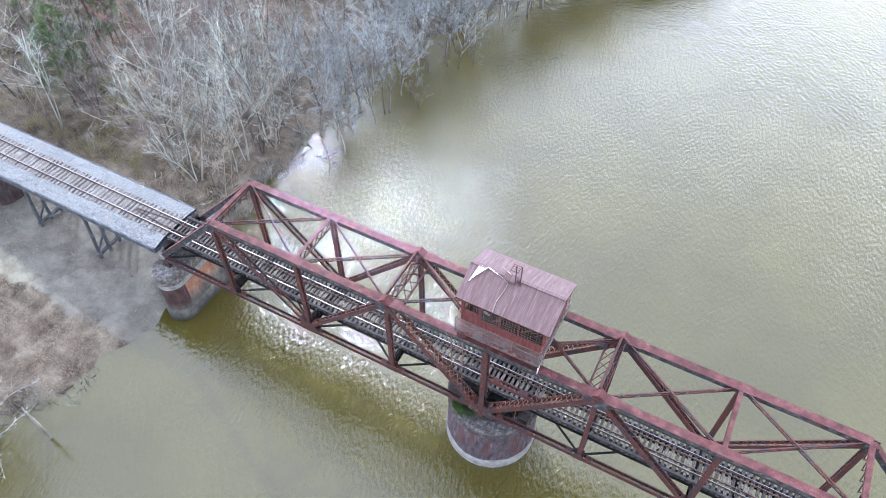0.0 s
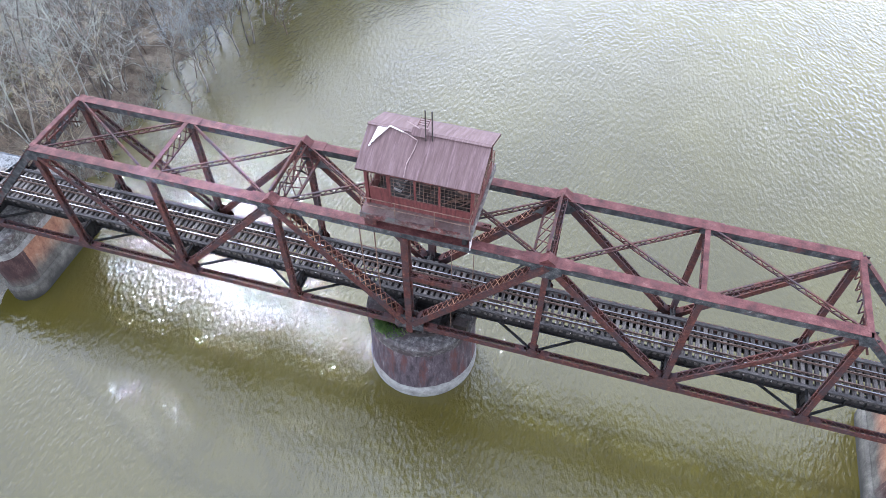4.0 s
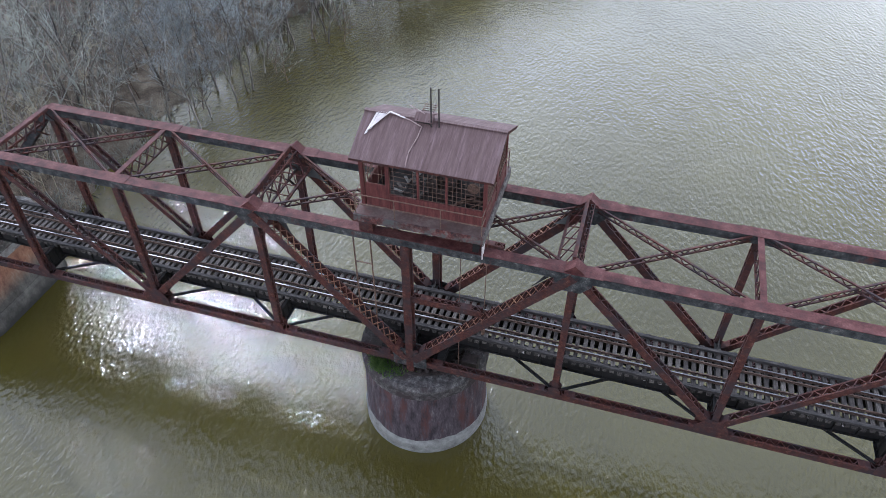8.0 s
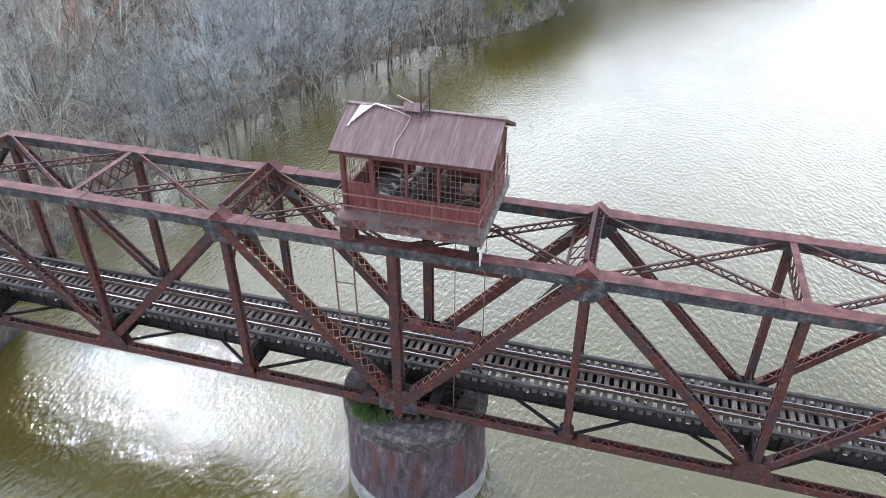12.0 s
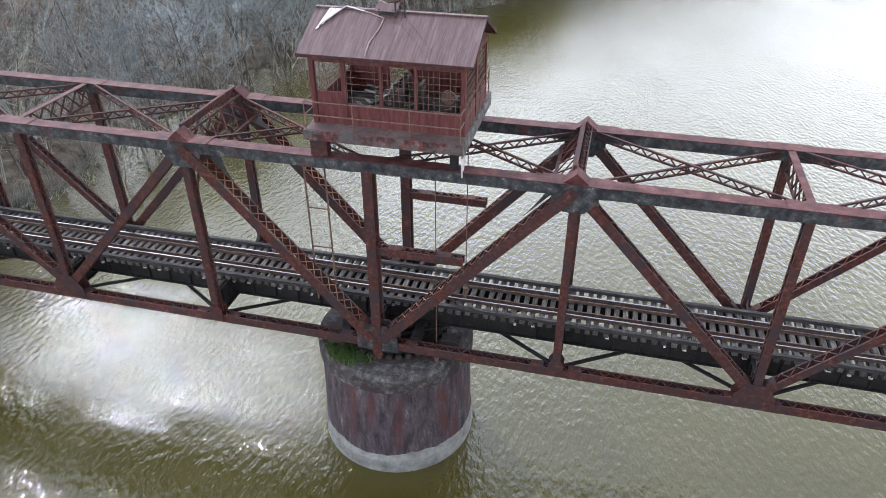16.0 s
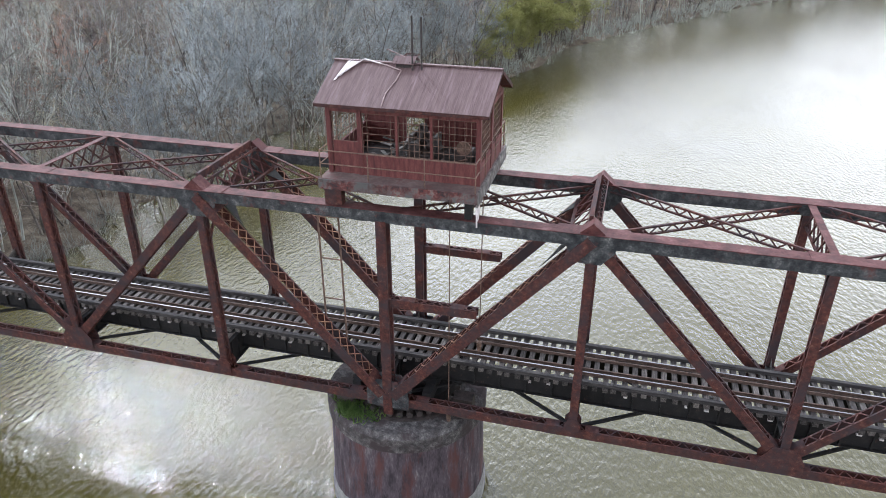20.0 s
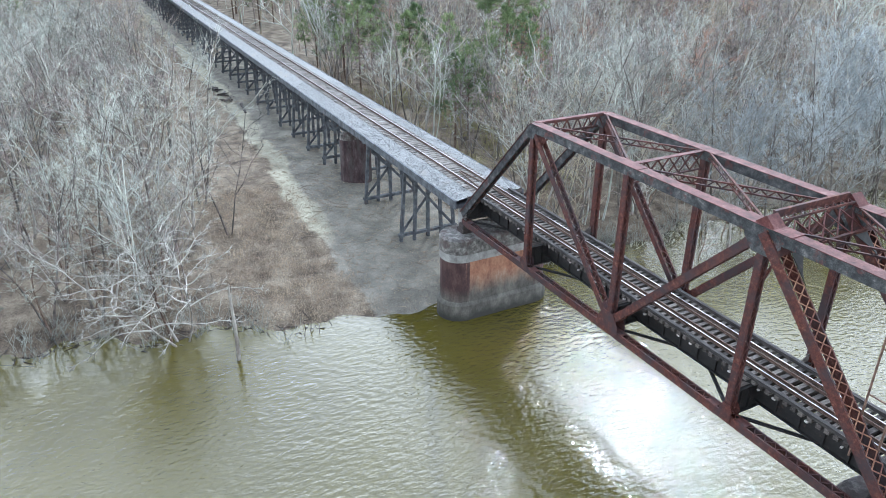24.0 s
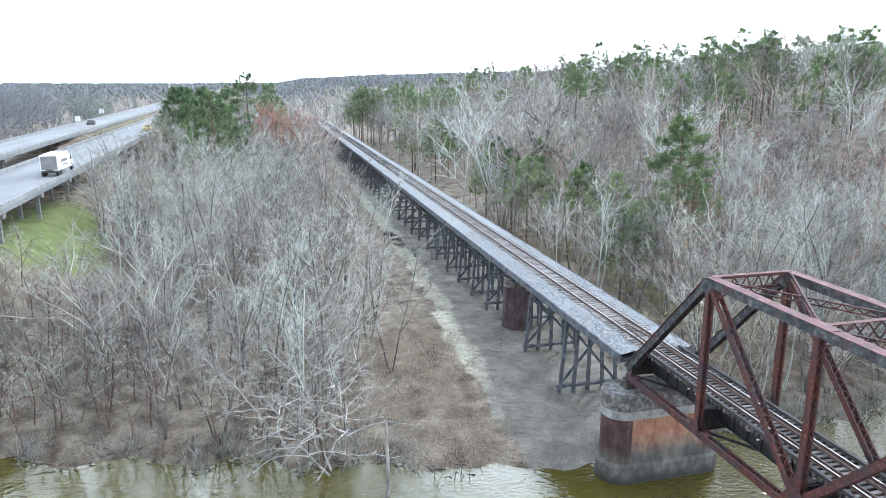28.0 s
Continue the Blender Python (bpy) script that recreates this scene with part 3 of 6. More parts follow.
def channel(c, d, t, flange, inward):
    """The section of a channel: a web at c, d deep, with flanges that point inward (+1 or -1)."""
    f = inward * flange
    h = d / 2
    w = inward * t
    return [(c, -h), (c + f, -h), (c + f, -h + t), (c + w, -h + t), (c + w, h - t), (c + f, h - t), (c + f, h), (c, h)]


def solid(name, b, mat, label, category, group="", kind="", smooth=False):
    return tagged(new(name, b.mesh(name, mat, smooth)), label, category, group, kind)


# ---- the land ----
SHORE = [(-400, -120), (-120, -70), (-47, -46), (-35, -43), (-23, -39.8), (-13, -36.6), (-8.5, -35.4), (-4.7, -34.9), (6, -36.5), (20, -37), (31, -38), (39, -37.5), (57, -33.5), (75, -26), (84, -18),
         (92, -9.5), (105, -6.5), (118, -5.5), (130, 3), (185, 36), (228, 73), (300, 140), (420, 270), (600, 480)]
SH_Y, SH_X = np.array([p[0] for p in SHORE], float), np.array([p[1] for p in SHORE], float)
WATER_Z = -8.0


def smooth01(a):
    a = np.clip(a, 0, 1)
    return a * a * (3 - 2 * a)


def shore_x(y):
    return np.interp(y, SH_Y, SH_X) + np.clip(0.3 + np.abs(np.asarray(y) + 4) / 30, 0, 1) * (0.9 * np.sin(np.asarray(y) * 0.7) + 0.5 * np.sin(np.asarray(y) * 1.9 + 1))


def height(x, y):
    """The ground's height: two banks, a gentle hill behind the northern woods, the road's bank in the south."""
    x, y = np.asarray(x, float), np.asarray(y, float)
    west = (shore_x(y) - x) * 0.8
    east = x - (shore_x(y) + 190)
    s = np.maximum(west, east)
    z = np.where(s > 0, WATER_Z + 0.75 * smooth01(s / 2.5) + 1.0 * smooth01(s / 22), WATER_Z - np.clip(-s * 0.25, 0, 3.5))
    bump = 0.12 * np.sin(x * 0.9 + y * 0.4) + 0.1 * np.sin(y * 1.3 - x * 0.3) + 0.25 * np.sin(x * 0.13) * np.sin(y * 0.17)
    z = z + np.where(s > 0, bump * smooth01(s / 4), 0)
    hill = 15 * smooth01((y - 28) / 85) * smooth01((-x - 60) / 70) + 9 * smooth01((y - 140) / 160) * smooth01((s - 20) / 60)
    bank = smooth01((y + 98) / 14) * np.maximum(11.8 * smooth01((-152 - x) / 40) * smooth01((-48 - y) / 9), 8.3 * smooth01((-44 - y) / 13) * smooth01((-60 - x) / 14))
    return z + hill + np.where(s > 0, bank, 0)


def spaced(a, b, near, far_step, grow=1.12):
    out, x = [], 0.0
    step = near
    while x < b:
        out.append(x)
        x += step
        if x > a:
            step = min(step * grow, far_step)
    return np.array([-v for v in out[:0:-1]] + out)


gx = spaced(22, 4200, 0.75, 500, 1.06) - 34
gy = spaced(30, 4200, 0.75, 500, 1.07)
GX, GY = np.meshgrid(gx, gy, indexing="ij")
GZ = height(GX, GY)
nx, ny = GX.shape
verts = np.stack([GX, GY, GZ], -1).reshape(-1, 3)
ii = (np.arange(nx - 1)[:, None] * ny + np.arange(ny - 1)[None]).ravel()
faces = np.stack([ii, ii + ny, ii + ny + 1, ii + 1], 1)
me = bpy.data.meshes.new("ground")
me.from_pydata(verts.tolist(), [], faces.tolist())
me.materials.append(GROUND)
me.polygons.foreach_set("use_smooth", [True] * len(me.polygons))
cover = me.color_attributes.new("cover", "FLOAT_COLOR", "POINT")
yy, xx = verts[:, 1], verts[:, 0]
edge = np.interp(xx, (-134, -83, -68, -54, -36), (-6.2, -7.2, -8.2, -9.3, -9.3)) + 0.35 * np.sin(xx * 0.33) + 0.25 * np.sin(xx * 0.81 + 2)
mud = smooth01((yy - edge + 0.8) / 1.6) * smooth01((7.5 - yy) / 5) * 0.85
# Pale sand beside the path; the sunlight on that strip is in the colour.
sunlit_sand = smooth01(1.3 - np.abs(yy - edge - 0.5) / 1.5) * smooth01((-44 - xx) / 8) * 0.85
green = smooth01(1.4 - 1.4 * np.hypot((xx + 92) / 30, (yy + 56) / 12)) * 0.8 + smooth01(1 - np.abs(yy + 69) / 8) * smooth01((-150 - xx) / 20) * 0.7 + smooth01(1 - np.hypot((xx + 190) / 60, (yy + 108) / 17))
cover.data.foreach_set("color", np.stack([mud, np.clip(green, 0, 1), sunlit_sand, 0 * mud + 1], 1).ravel())
ground = tagged(new("ground", me), "brown leaf litter and grey mud on a river bank", "ground", kind="structure")
water = solid("water", Build().add([(-900, -2500, WATER_Z), (3500, -2500, WATER_Z), (3500, 3000, WATER_Z), (-900, 3000, WATER_Z)], [(0, 1, 2, 3)]), WATER, "wide muddy olive river with small ripples", "river", kind="structure")

# ---- the swing bridge ----
PN, TY, ZT, ZB = 8.4, 2.61, 8.91, -0.42
bridge = thing("swing_bridge", "red-painted steel truss swing bridge on a round pier", "bridge", at=(0, 0, 0))


def box_member(name, p0, p1, w, d, web=RUST, cover=None, laced=(1, -1), pitch=0.42, cross=False, label="", t=0.03, flange=0.08, bars=0.05, bar_mat=None):
    """A built-up member: two channels back to back, lacing or a cover plate on the faces between them."""
    ob = part(name, Build().profile(p0, p1, channel(-w / 2, d, t, flange, 1)), web, bridge, label)
    part("channel", Build().profile(p0, p1, channel(w / 2, d, t, flange, -1)), web, ob)
    if laced:
        lb = Build()
        for up in laced:
            lb.lace(p0, p1, w - 0.08, (0, 1, 0), up * (d / 2 + 0.006), pitch, bars, cross)
        stuff("lacing", lb, bar_mat or RUST, ob)
    u = (Vector(p1) - Vector(p0)).normalized()
    for q, e in ((p0, 1), (p1, -1)):
        for up in laced:
            a = Vector(q) + u * e * 0.55
            part("tie_plate", Build().bar(a, a + u * e * 0.6, w - 0.02, 0.02, shift=(0, up * (d / 2 + 0.012))), web, ob)
    if cover:
        part("cover_plate", Build().bar(p0, p1, w + 0.12, 0.03, shift=(0, d / 2 + 0.018)), cover, ob, "faded red cover plate")
    return ob


def U(i, y):
    return (i * PN, y, ZT)


def L(i, y):
    return (i * PN, y, 0.05)


for y in (-TY, TY):
    for i in range(-3, 3):
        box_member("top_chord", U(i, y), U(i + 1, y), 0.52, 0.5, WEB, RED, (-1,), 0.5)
    for i in range(-4, 4):
        a, c = (i * PN + (0.75 if i == 0 else 0), y, ZB), ((i + 1) * PN - (0.75 if i == -1 else 0), y, ZB)
        box_member("bottom_chord", a, c, 0.46, 0.42, RUST, None, (1, -1), 0.27, bars=0.045)
    for s in (-1, 1):
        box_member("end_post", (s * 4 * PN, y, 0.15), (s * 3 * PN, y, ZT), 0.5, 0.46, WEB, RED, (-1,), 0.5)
        box_member("diagonal", U(3 * s, y), L(2 * s, y), 0.5, 0.34, RUST, None, (1, -1), 0.34)
        box_member("diagonal", L(2 * s, y), U(s, y), 0.48, 0.40, RUST, None, (1, -1), 0.36)
        box_member("tower_leg", U(s, y), (s * 0.25, y, -0.1), 0.74, 0.46, RUST, None, (1, -1), 0.5, True, bars=0.055, bar_mat=LACING)
        for i in (1, 2, 3):
            q0, q1 = (s * i * PN, y, -0.5), (s * i * PN, y, ZT - 0.2)
            post = part("post", Build().profile(q0, q1, channel(-0.21, 0.34, 0.03, 0.1, 1)), RUST, bridge)
            part("channel", Build().profile(q0, q1, channel(0.21, 0.34, 0.03, 0.1, -1)), RUST, post)
            lb = Build()
            for g in (-1, 1):
                for k in range(19):
                    f = 1 if k % 2 else -1
                    a = (s * i * PN + g * 0.175, y - f * 0.15, -0.2 + k * 0.45)
                    c = (s * i * PN + g * 0.175, y + f * 0.15, 0.25 + k * 0.45)
                    lb.bar(a, c, 0.05, 0.012, side=(Vector(c) - Vector(a)).cross(Vector((1, 0, 0))))
            stuff("lacing", lb, RUST, post)
    q0, q1 = (0, y, -1.15), (0, y, ZT - 0.2)
    post = part("centre_post", Build().profile(q0, q1, channel(-0.32, 0.42, 0.03, 0.13, 1)), RUST, bridge)
    part("channel", Build().profile(q0, q1, channel(0.32, 0.42, 0.03, 0.13, -1)), RUST, post)
    box_member("middle_strut", (0.15, y, 4.85), (4.05, y, 4.85), 0.42, 0.36, RUST, None, (1, -1), 0.34, True)
    # joint plates
    for e in (-1, 1):
        yo = y + e * 0.265
        for s in (-1, 1):
            for i, (hw, z0, z1) in ((1, (0.9, 7.95, 9.08)), (3, (0.5, 8.25, 9.0))):
                x = s * i * PN
                pb = Build().plate([(x - hw, yo, z1), (x - hw, yo, z0 + 0.55), (x - hw * 0.45, yo, z0), (x + hw * 0.45, yo, z0), (x + hw, yo, z0 + 0.55), (x + hw, yo, z1)], 0.025)
                g = part("gusset_plate", pb, WEB, bridge)
                rb = Build()
                for rx in np.arange(-hw + 0.1, hw - 0.05, 0.16):
                    for rz in np.arange(z0 + 0.6, z1 - 0.05, 0.17):
                        rb.box(x + rx - 0.018, x + rx + 0.018, yo + e * 0.012, yo + e * 0.03, rz - 0.018, rz + 0.018)
                stuff("rivets", rb, WEB, g)
            for i, hw in ((1, 0.35), (2, 0.85), (3, 0.4)):
                x = s * i * PN
                pb = Build().plate([(x - hw, yo, -0.58), (x - hw, yo, 0.1), (x - hw * 0.5, yo, 0.75 if i == 2 else 0.35), (x + hw * 0.5, yo, 0.75 if i == 2 else 0.35), (x + hw, yo, 0.1), (x + hw, yo, -0.58)], 0.025)
                part("gusset_plate", pb, RUST, bridge)
        pb = Build().plate([(-1.0, yo, -0.75), (-1.0, yo, 0.15), (-0.5, yo, 0.75), (0.5, yo, 0.75), (1.0, yo, 0.15), (1.0, yo, -0.75)], 0.03)
        part("gusset_plate", pb, WEB, bridge)


def laced_bar(name, p0, p1, w, d, side, parent=bridge, mat=RUST, pitch=0.28, flip=False):
    """A light strut: two angles w apart along side, laced between."""
    ob = part(name, Build().profile(p0, p1, [(-w / 2 - 0.035, -d / 2), (-w / 2 + 0.035, -d / 2), (-w / 2 + 0.035, d / 2), (-w / 2 - 0.035, d / 2)], side), mat, parent)
    part("angle", Build().profile(p0, p1, [(w / 2 - 0.035, -d / 2), (w / 2 + 0.035, -d / 2), (w / 2 + 0.035, d / 2), (w / 2 - 0.035, d / 2)], side), mat, ob)
    stuff("lacing", Build().lace(p0, p1, w, side, 0, pitch, 0.06), mat, ob)
    return ob


# top bracing: crossed laterals, struts, sway frames, portals
for i in range(-3, 3):
    for s in (-1, 1):
        a, c = Vector((i * PN + 0.35, s * (TY - 0.2), ZT + 0.05 + 0.05 * s)), Vector(((i + 1) * PN - 0.35, -s * (TY - 0.2), ZT + 0.05 + 0.05 * s))
        laced_bar("lateral_brace", a, c, 0.3, 0.1, (0, 0, 1), pitch=0.33)
for s in (-1, 1):
    x = s * 2 * PN
    top = Build().bar((x, -TY, ZT + 0.26), (x, TY, ZT + 0.26), 0.3, 0.04, side=(1, 0, 0))
    frame_top = part("sway_strut", top, RED, bridge, "faded red strut plate")
    b = Build()
    b.bar((x, -TY + 0.2, ZT - 0.75), (x, TY - 0.2, ZT - 0.75), 0.1, 0.08, side=(1, 0, 0))
    for k in range(6):
        y0, y1 = -TY + 0.25 + k * 0.78, -TY + 0.25 + (k + 1) * 0.78
        za, zc = (ZT + 0.2, ZT - 0.7) if k % 2 else (ZT - 0.7, ZT + 0.2)
        b.bar((x, y0, za), (x, y1, zc), 0.07, 0.05, side=(1, 0, 0))
        b.bar((x, y0, zc), (x, y1, za), 0.07, 0.05, side=(1, 0, 0))
    part("sway_frame", b, RUST, bridge)
    # ridge plate and sway frame over the tower legs
    x = s * PN
    for g in (-1, 1):
        b = Build().profile((x, g * (TY - 0.35), ZT + 0.27), (x, g * (TY + 0.3), ZT + 0.27), [(-0.55, 0.0), (0.55, 0.0), (0.5, 0.03), (0, 0.47), (-0.5, 0.03)], (1, 0, 0))
        part("ridge_cap", b, RED, bridge, "faded red peaked cap plate")
    laced_bar("ridge_strut", (x - 0.13, -TY + 0.3, ZT + 0.62), (x - 0.13, TY - 0.3, ZT + 0.62), 0.07, 0.34, (1, 0, 0))
    b = Build()
    for e in (-1, 1):
        b.bar((x + e * 0.24, -TY + 0.2, ZT + 0.46), (x + e * 0.24, TY - 0.2, ZT + 0.46), 0.05, 0.1, side=(1, 0, 0))
        b.lace((x + e * 0.13, -TY + 0.3, ZT + 0.5), (x + e * 0.13, TY - 0.3, ZT + 0.5), 0.26, (1, 0, -e * 0.9), 0, 0.24, 0.05)
    b.bar((x, -TY + 0.2, ZT - 0.9), (x, TY - 0.2, ZT - 0.9), 0.12, 0.1, side=(1, 0, 0))
    for k in range(4):
        y0 = -TY + 0.2 + k * 1.2
        b.bar((x, y0, ZT + 0.4 if k % 2 else ZT - 0.85), (x, y0 + 1.2, ZT - 0.85 if k % 2 else ZT + 0.4), 0.1, 0.09, side=(1, 0, 0))
        b.bar((x, y0, ZT - 0.85 if k % 2 else ZT + 0.4), (x, y0 + 1.2, ZT + 0.4 if k % 2 else ZT - 0.85), 0.06, 0.06, side=(1, 0, 0))
    for e in (-1, 1):
        b.bar((x, e * (TY - 0.15), ZT - 2.6), (x, e * (TY - 1.3), ZT - 0.9), 0.1, 0.1, side=(1, 0, 0))
    part("sway_frame", b, RUST, bridge)
    # splice plates on the chord, a lattice panel in the plane of the tower legs, curved knee plates
    for g in (-1, 1):
        part("splice_plate", Build().box(x - 1.35, x + 1.35, g * TY - 0.4, g * TY + 0.4, ZT + 0.292, ZT + 0.312), RED, bridge, "faded red splice plate")
        part("splice_plate", Build().box(2 * x - 0.9, 2 * x + 0.9, g * TY - 0.36, g * TY + 0.36, ZT + 0.286, ZT + 0.304), RED, bridge, "faded red splice plate")
    lean = Vector((-s * 0.671, 0, -0.741))
    up0, low = Vector((x - s * 0.2, 0, ZT + 0.3)), Vector((x - s * 0.2, 0, ZT + 0.3)) + lean * 1.15
    y0, y1 = -TY + 0.3, TY - 0.3
    panel = part("sway_panel", Build().bar((low.x, y0, low.z), (low.x, y1, low.z), 0.14, 0.12, side=(1, 0, 0)), RUST, bridge)
    lb = Build()
    k = 5
    for q in range(k):
        ya, yb = y0 + (y1 - y0) * q / k, y0 + (y1 - y0) * (q + 1) / k
        for a, c in ((up0, low), (low, up0)):
            lb.bar((a.x, ya, a.z), (c.x, yb, c.z), 0.045, 0.05, side=(s * 0.741, 0, -0.671))
    stuff("lattice", lb, RED, panel)
    for g in (-1, 1):
        pts = [low + lean * (1.5 * f) + Vector((0, g * (TY - 0.28), 0)) for f in (0, 1)]
        arc = []
        for q in range(7):
            f = q / 6
            depth = 0.85 * (1 - math.sin(f * math.pi / 2))
            arc.append(low + lean * (1.5 * f) + Vector((0, g * (TY - 0.28 - depth), 0)))
        part("knee_plate", Build().plate([pts[0]] + arc[:-1] + [pts[1]], 0.03), BLACK, bridge, "curved dark knee plate")
    # portal at the bridge's end
    x = s * 3 * PN
    b = Build()
    for dz in (0.2, -0.62):
        b.bar((x - s * 0.05 + s * dz * -0.5, -TY + 0.1, ZT + dz), (x - s * 0.05 + s * dz * -0.5, TY - 0.1, ZT + dz), 0.1, 0.12, side=(1, 0, 0))
    for k in range(12):
        y0 = -TY + 0.2 + k * 0.4
        f = k % 2
        b.bar((x - s * 0.15, y0, ZT + (0.2 if f else -0.6)), (x - s * 0.15, y0 + 0.4, ZT + (-0.6 if f else 0.2)), 0.07, 0.06, side=(1, 0, 0))
    for e in (-1, 1):
        b.bar((x + s * 0.75, e * (TY - 0.2), ZT - 1.9), (x + s * 0.1, e * (TY - 1.6), ZT - 0.6), 0.1, 0.1, side=(1, 0, 0))
    part("portal_frame", b, RUST, bridge)
    part("portal_plate", Build().bar((x, -TY, ZT + 0.28), (x, TY, ZT + 0.28), 0.34, 0.04, side=(1, 0, 0)), RED, bridge, "faded red portal plate")

# floor system
for i in range(-4, 5):
    x = i * PN
    b = Build().box(x - 0.02, x + 0.02, -TY + 0.2, TY - 0.2, -0.35, 1.0)
    for z in (-0.33, 0.98):
        b.box(x - 0.18, x + 0.18, -TY + 0.2, TY - 0.2, z - 0.02, z + 0.02)
    for e in (-1, 1):
        for k in (1.5, 2.1):
            b.box(x - 0.12, x + 0.12, e * k - 0.01, e * k + 0.01, -0.31, 0.96)
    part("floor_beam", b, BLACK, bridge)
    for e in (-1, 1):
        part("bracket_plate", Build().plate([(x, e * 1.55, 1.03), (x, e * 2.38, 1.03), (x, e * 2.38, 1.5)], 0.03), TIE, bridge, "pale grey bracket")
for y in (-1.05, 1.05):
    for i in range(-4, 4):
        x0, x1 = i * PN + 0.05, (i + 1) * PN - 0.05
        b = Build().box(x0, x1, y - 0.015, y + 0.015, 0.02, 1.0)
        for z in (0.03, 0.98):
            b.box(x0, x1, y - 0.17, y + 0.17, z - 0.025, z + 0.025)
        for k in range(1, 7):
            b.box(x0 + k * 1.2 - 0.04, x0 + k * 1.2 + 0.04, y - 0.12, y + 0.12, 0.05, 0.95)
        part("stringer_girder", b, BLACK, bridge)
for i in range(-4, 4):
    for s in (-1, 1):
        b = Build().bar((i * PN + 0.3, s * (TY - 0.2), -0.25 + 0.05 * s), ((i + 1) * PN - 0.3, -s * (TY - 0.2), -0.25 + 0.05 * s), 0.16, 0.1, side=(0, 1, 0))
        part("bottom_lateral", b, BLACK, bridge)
    for k in (2.8, 5.6):
        x = i * PN + k
        b = Build()
        for s in (-1, 1):
            b.bar((x, -1.05 * s, 0.9), (x, 1.05 * s, 0.1), 0.08, 0.06, side=(1, 0, 0))
        part("girder_brace", b, BLACK, bridge)
# pivot: drum, rack and loading beams
b = Build()
ring = [(2.6 * math.cos(a * math.pi / 20), 2.6 * math.sin(a * math.pi / 20)) for a in range(40)]
b.prism(ring, -1.15, -0.62)
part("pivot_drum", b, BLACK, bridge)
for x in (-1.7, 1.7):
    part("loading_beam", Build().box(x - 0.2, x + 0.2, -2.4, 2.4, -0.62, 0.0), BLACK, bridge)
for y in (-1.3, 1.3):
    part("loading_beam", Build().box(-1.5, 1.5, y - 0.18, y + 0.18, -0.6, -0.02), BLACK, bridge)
for k in range(36):
    a = k * math.pi / 18
    part("roller", Build().tube((2.45 * math.cos(a), 2.45 * math.sin(a), -1.32), (2.75 * math.cos(a), 2.75 * math.sin(a), -1.32), 0.15, n=10), DARK, bridge)
for x, y, z in ((-2.3, -2.1, -1.5), (3.3, -1.6, -1.5)):
    part("end_gear_box", Build().box(x - 0.45, x + 0.45, y - 0.35, y + 0.35, z + 0.02, z + 1.1), DARK, bridge)

# rods and ladder that hang from the cabin
for x, y, z0, z1 in ((2.72, -2.2, -1.3, 10.0), (4.07, -2.2, 3.0, 10.0)):
    b = Build().tube((x, y, z0), (x, y, z1), 0.025, n=6)
    b.tube((x, y, z0 - 0.3), (x, y, z0 + 0.15), 0.09, 0.12, n=8)
    part("hanging_rod", b, IRON, bridge)
lad = thing("ladder", "thin rusty iron ladder hanging beneath the cabin", "ladder")
for x in (-3.07, -2.12):
    part("stile", Build().tube((x, -2.2, 1.3), (x, -2.2, 9.0), 0.045, n=6), IRON, lad)
for z in (2.26, 4.28, 6.3, 8.32):
    part("rung", Build().tube((-3.07, -2.2, z), (-2.12, -2.2, z), 0.035, n=6), IRON, lad)

# ---- piers ----
def circle(r, n=48, cx=0.0, cy=0.0):
    return [(cx + r * math.cos(2 * math.pi * k / n), cy + r * math.sin(2 * math.pi * k / n)) for k in range(n)]


pivot = thing("pivot_pier", "round stained concrete pivot pier with weeds on top", "bridge pier", at=(0, 0, 0))
part("pier_shaft", Build().prism(circle(3.97), -7.2, -2.5, circle(3.85)), CONC, pivot, "purple-grey streaked concrete")
wave = random.Random(4)
rim = [-6.75 + 0.07 * math.sin(k * 0.33) + 0.05 * math.sin(k * 0.79 + 1) + wave.uniform(-0.06, 0.06) for k in range(96)]
b = Build().prism(circle(4.06, 96), -11.4, -7.2)
b.add([(x, y, -7.2) for x, y in circle(4.06, 96)] + [(x, y, z) for (x, y), z in zip(circle(3.985, 96), rim)], [(k, (k + 1) % 96, 96 + (k + 1) % 96, 96 + k) for k in range(96)])
part("waterline_band", b, CONC_LIGHT, pivot, "pale scoured band at the water line")
b = Build().prism(circle(3.98), -2.5, -1.75, circle(4.0)).prism(circle(4.0), -1.75, -1.52, circle(3.8))
part("pier_cap", b, PIVOT_CAP, pivot, "mottled grey concrete cap")
b = Build().prism(circle(2.95), -1.52, -1.46)
part("track_ring", b, DARK, pivot)


def stadium(hx, hy, n=10):
    """A pier's plan: straight flanks and round noses at both ends in y."""
    out = [(hx * math.cos(a), hy - hx + hx * math.sin(a)) for a in (k * math.pi / n for k in range(n + 1))]
    return out + [(-x, -y) for x, y in out]


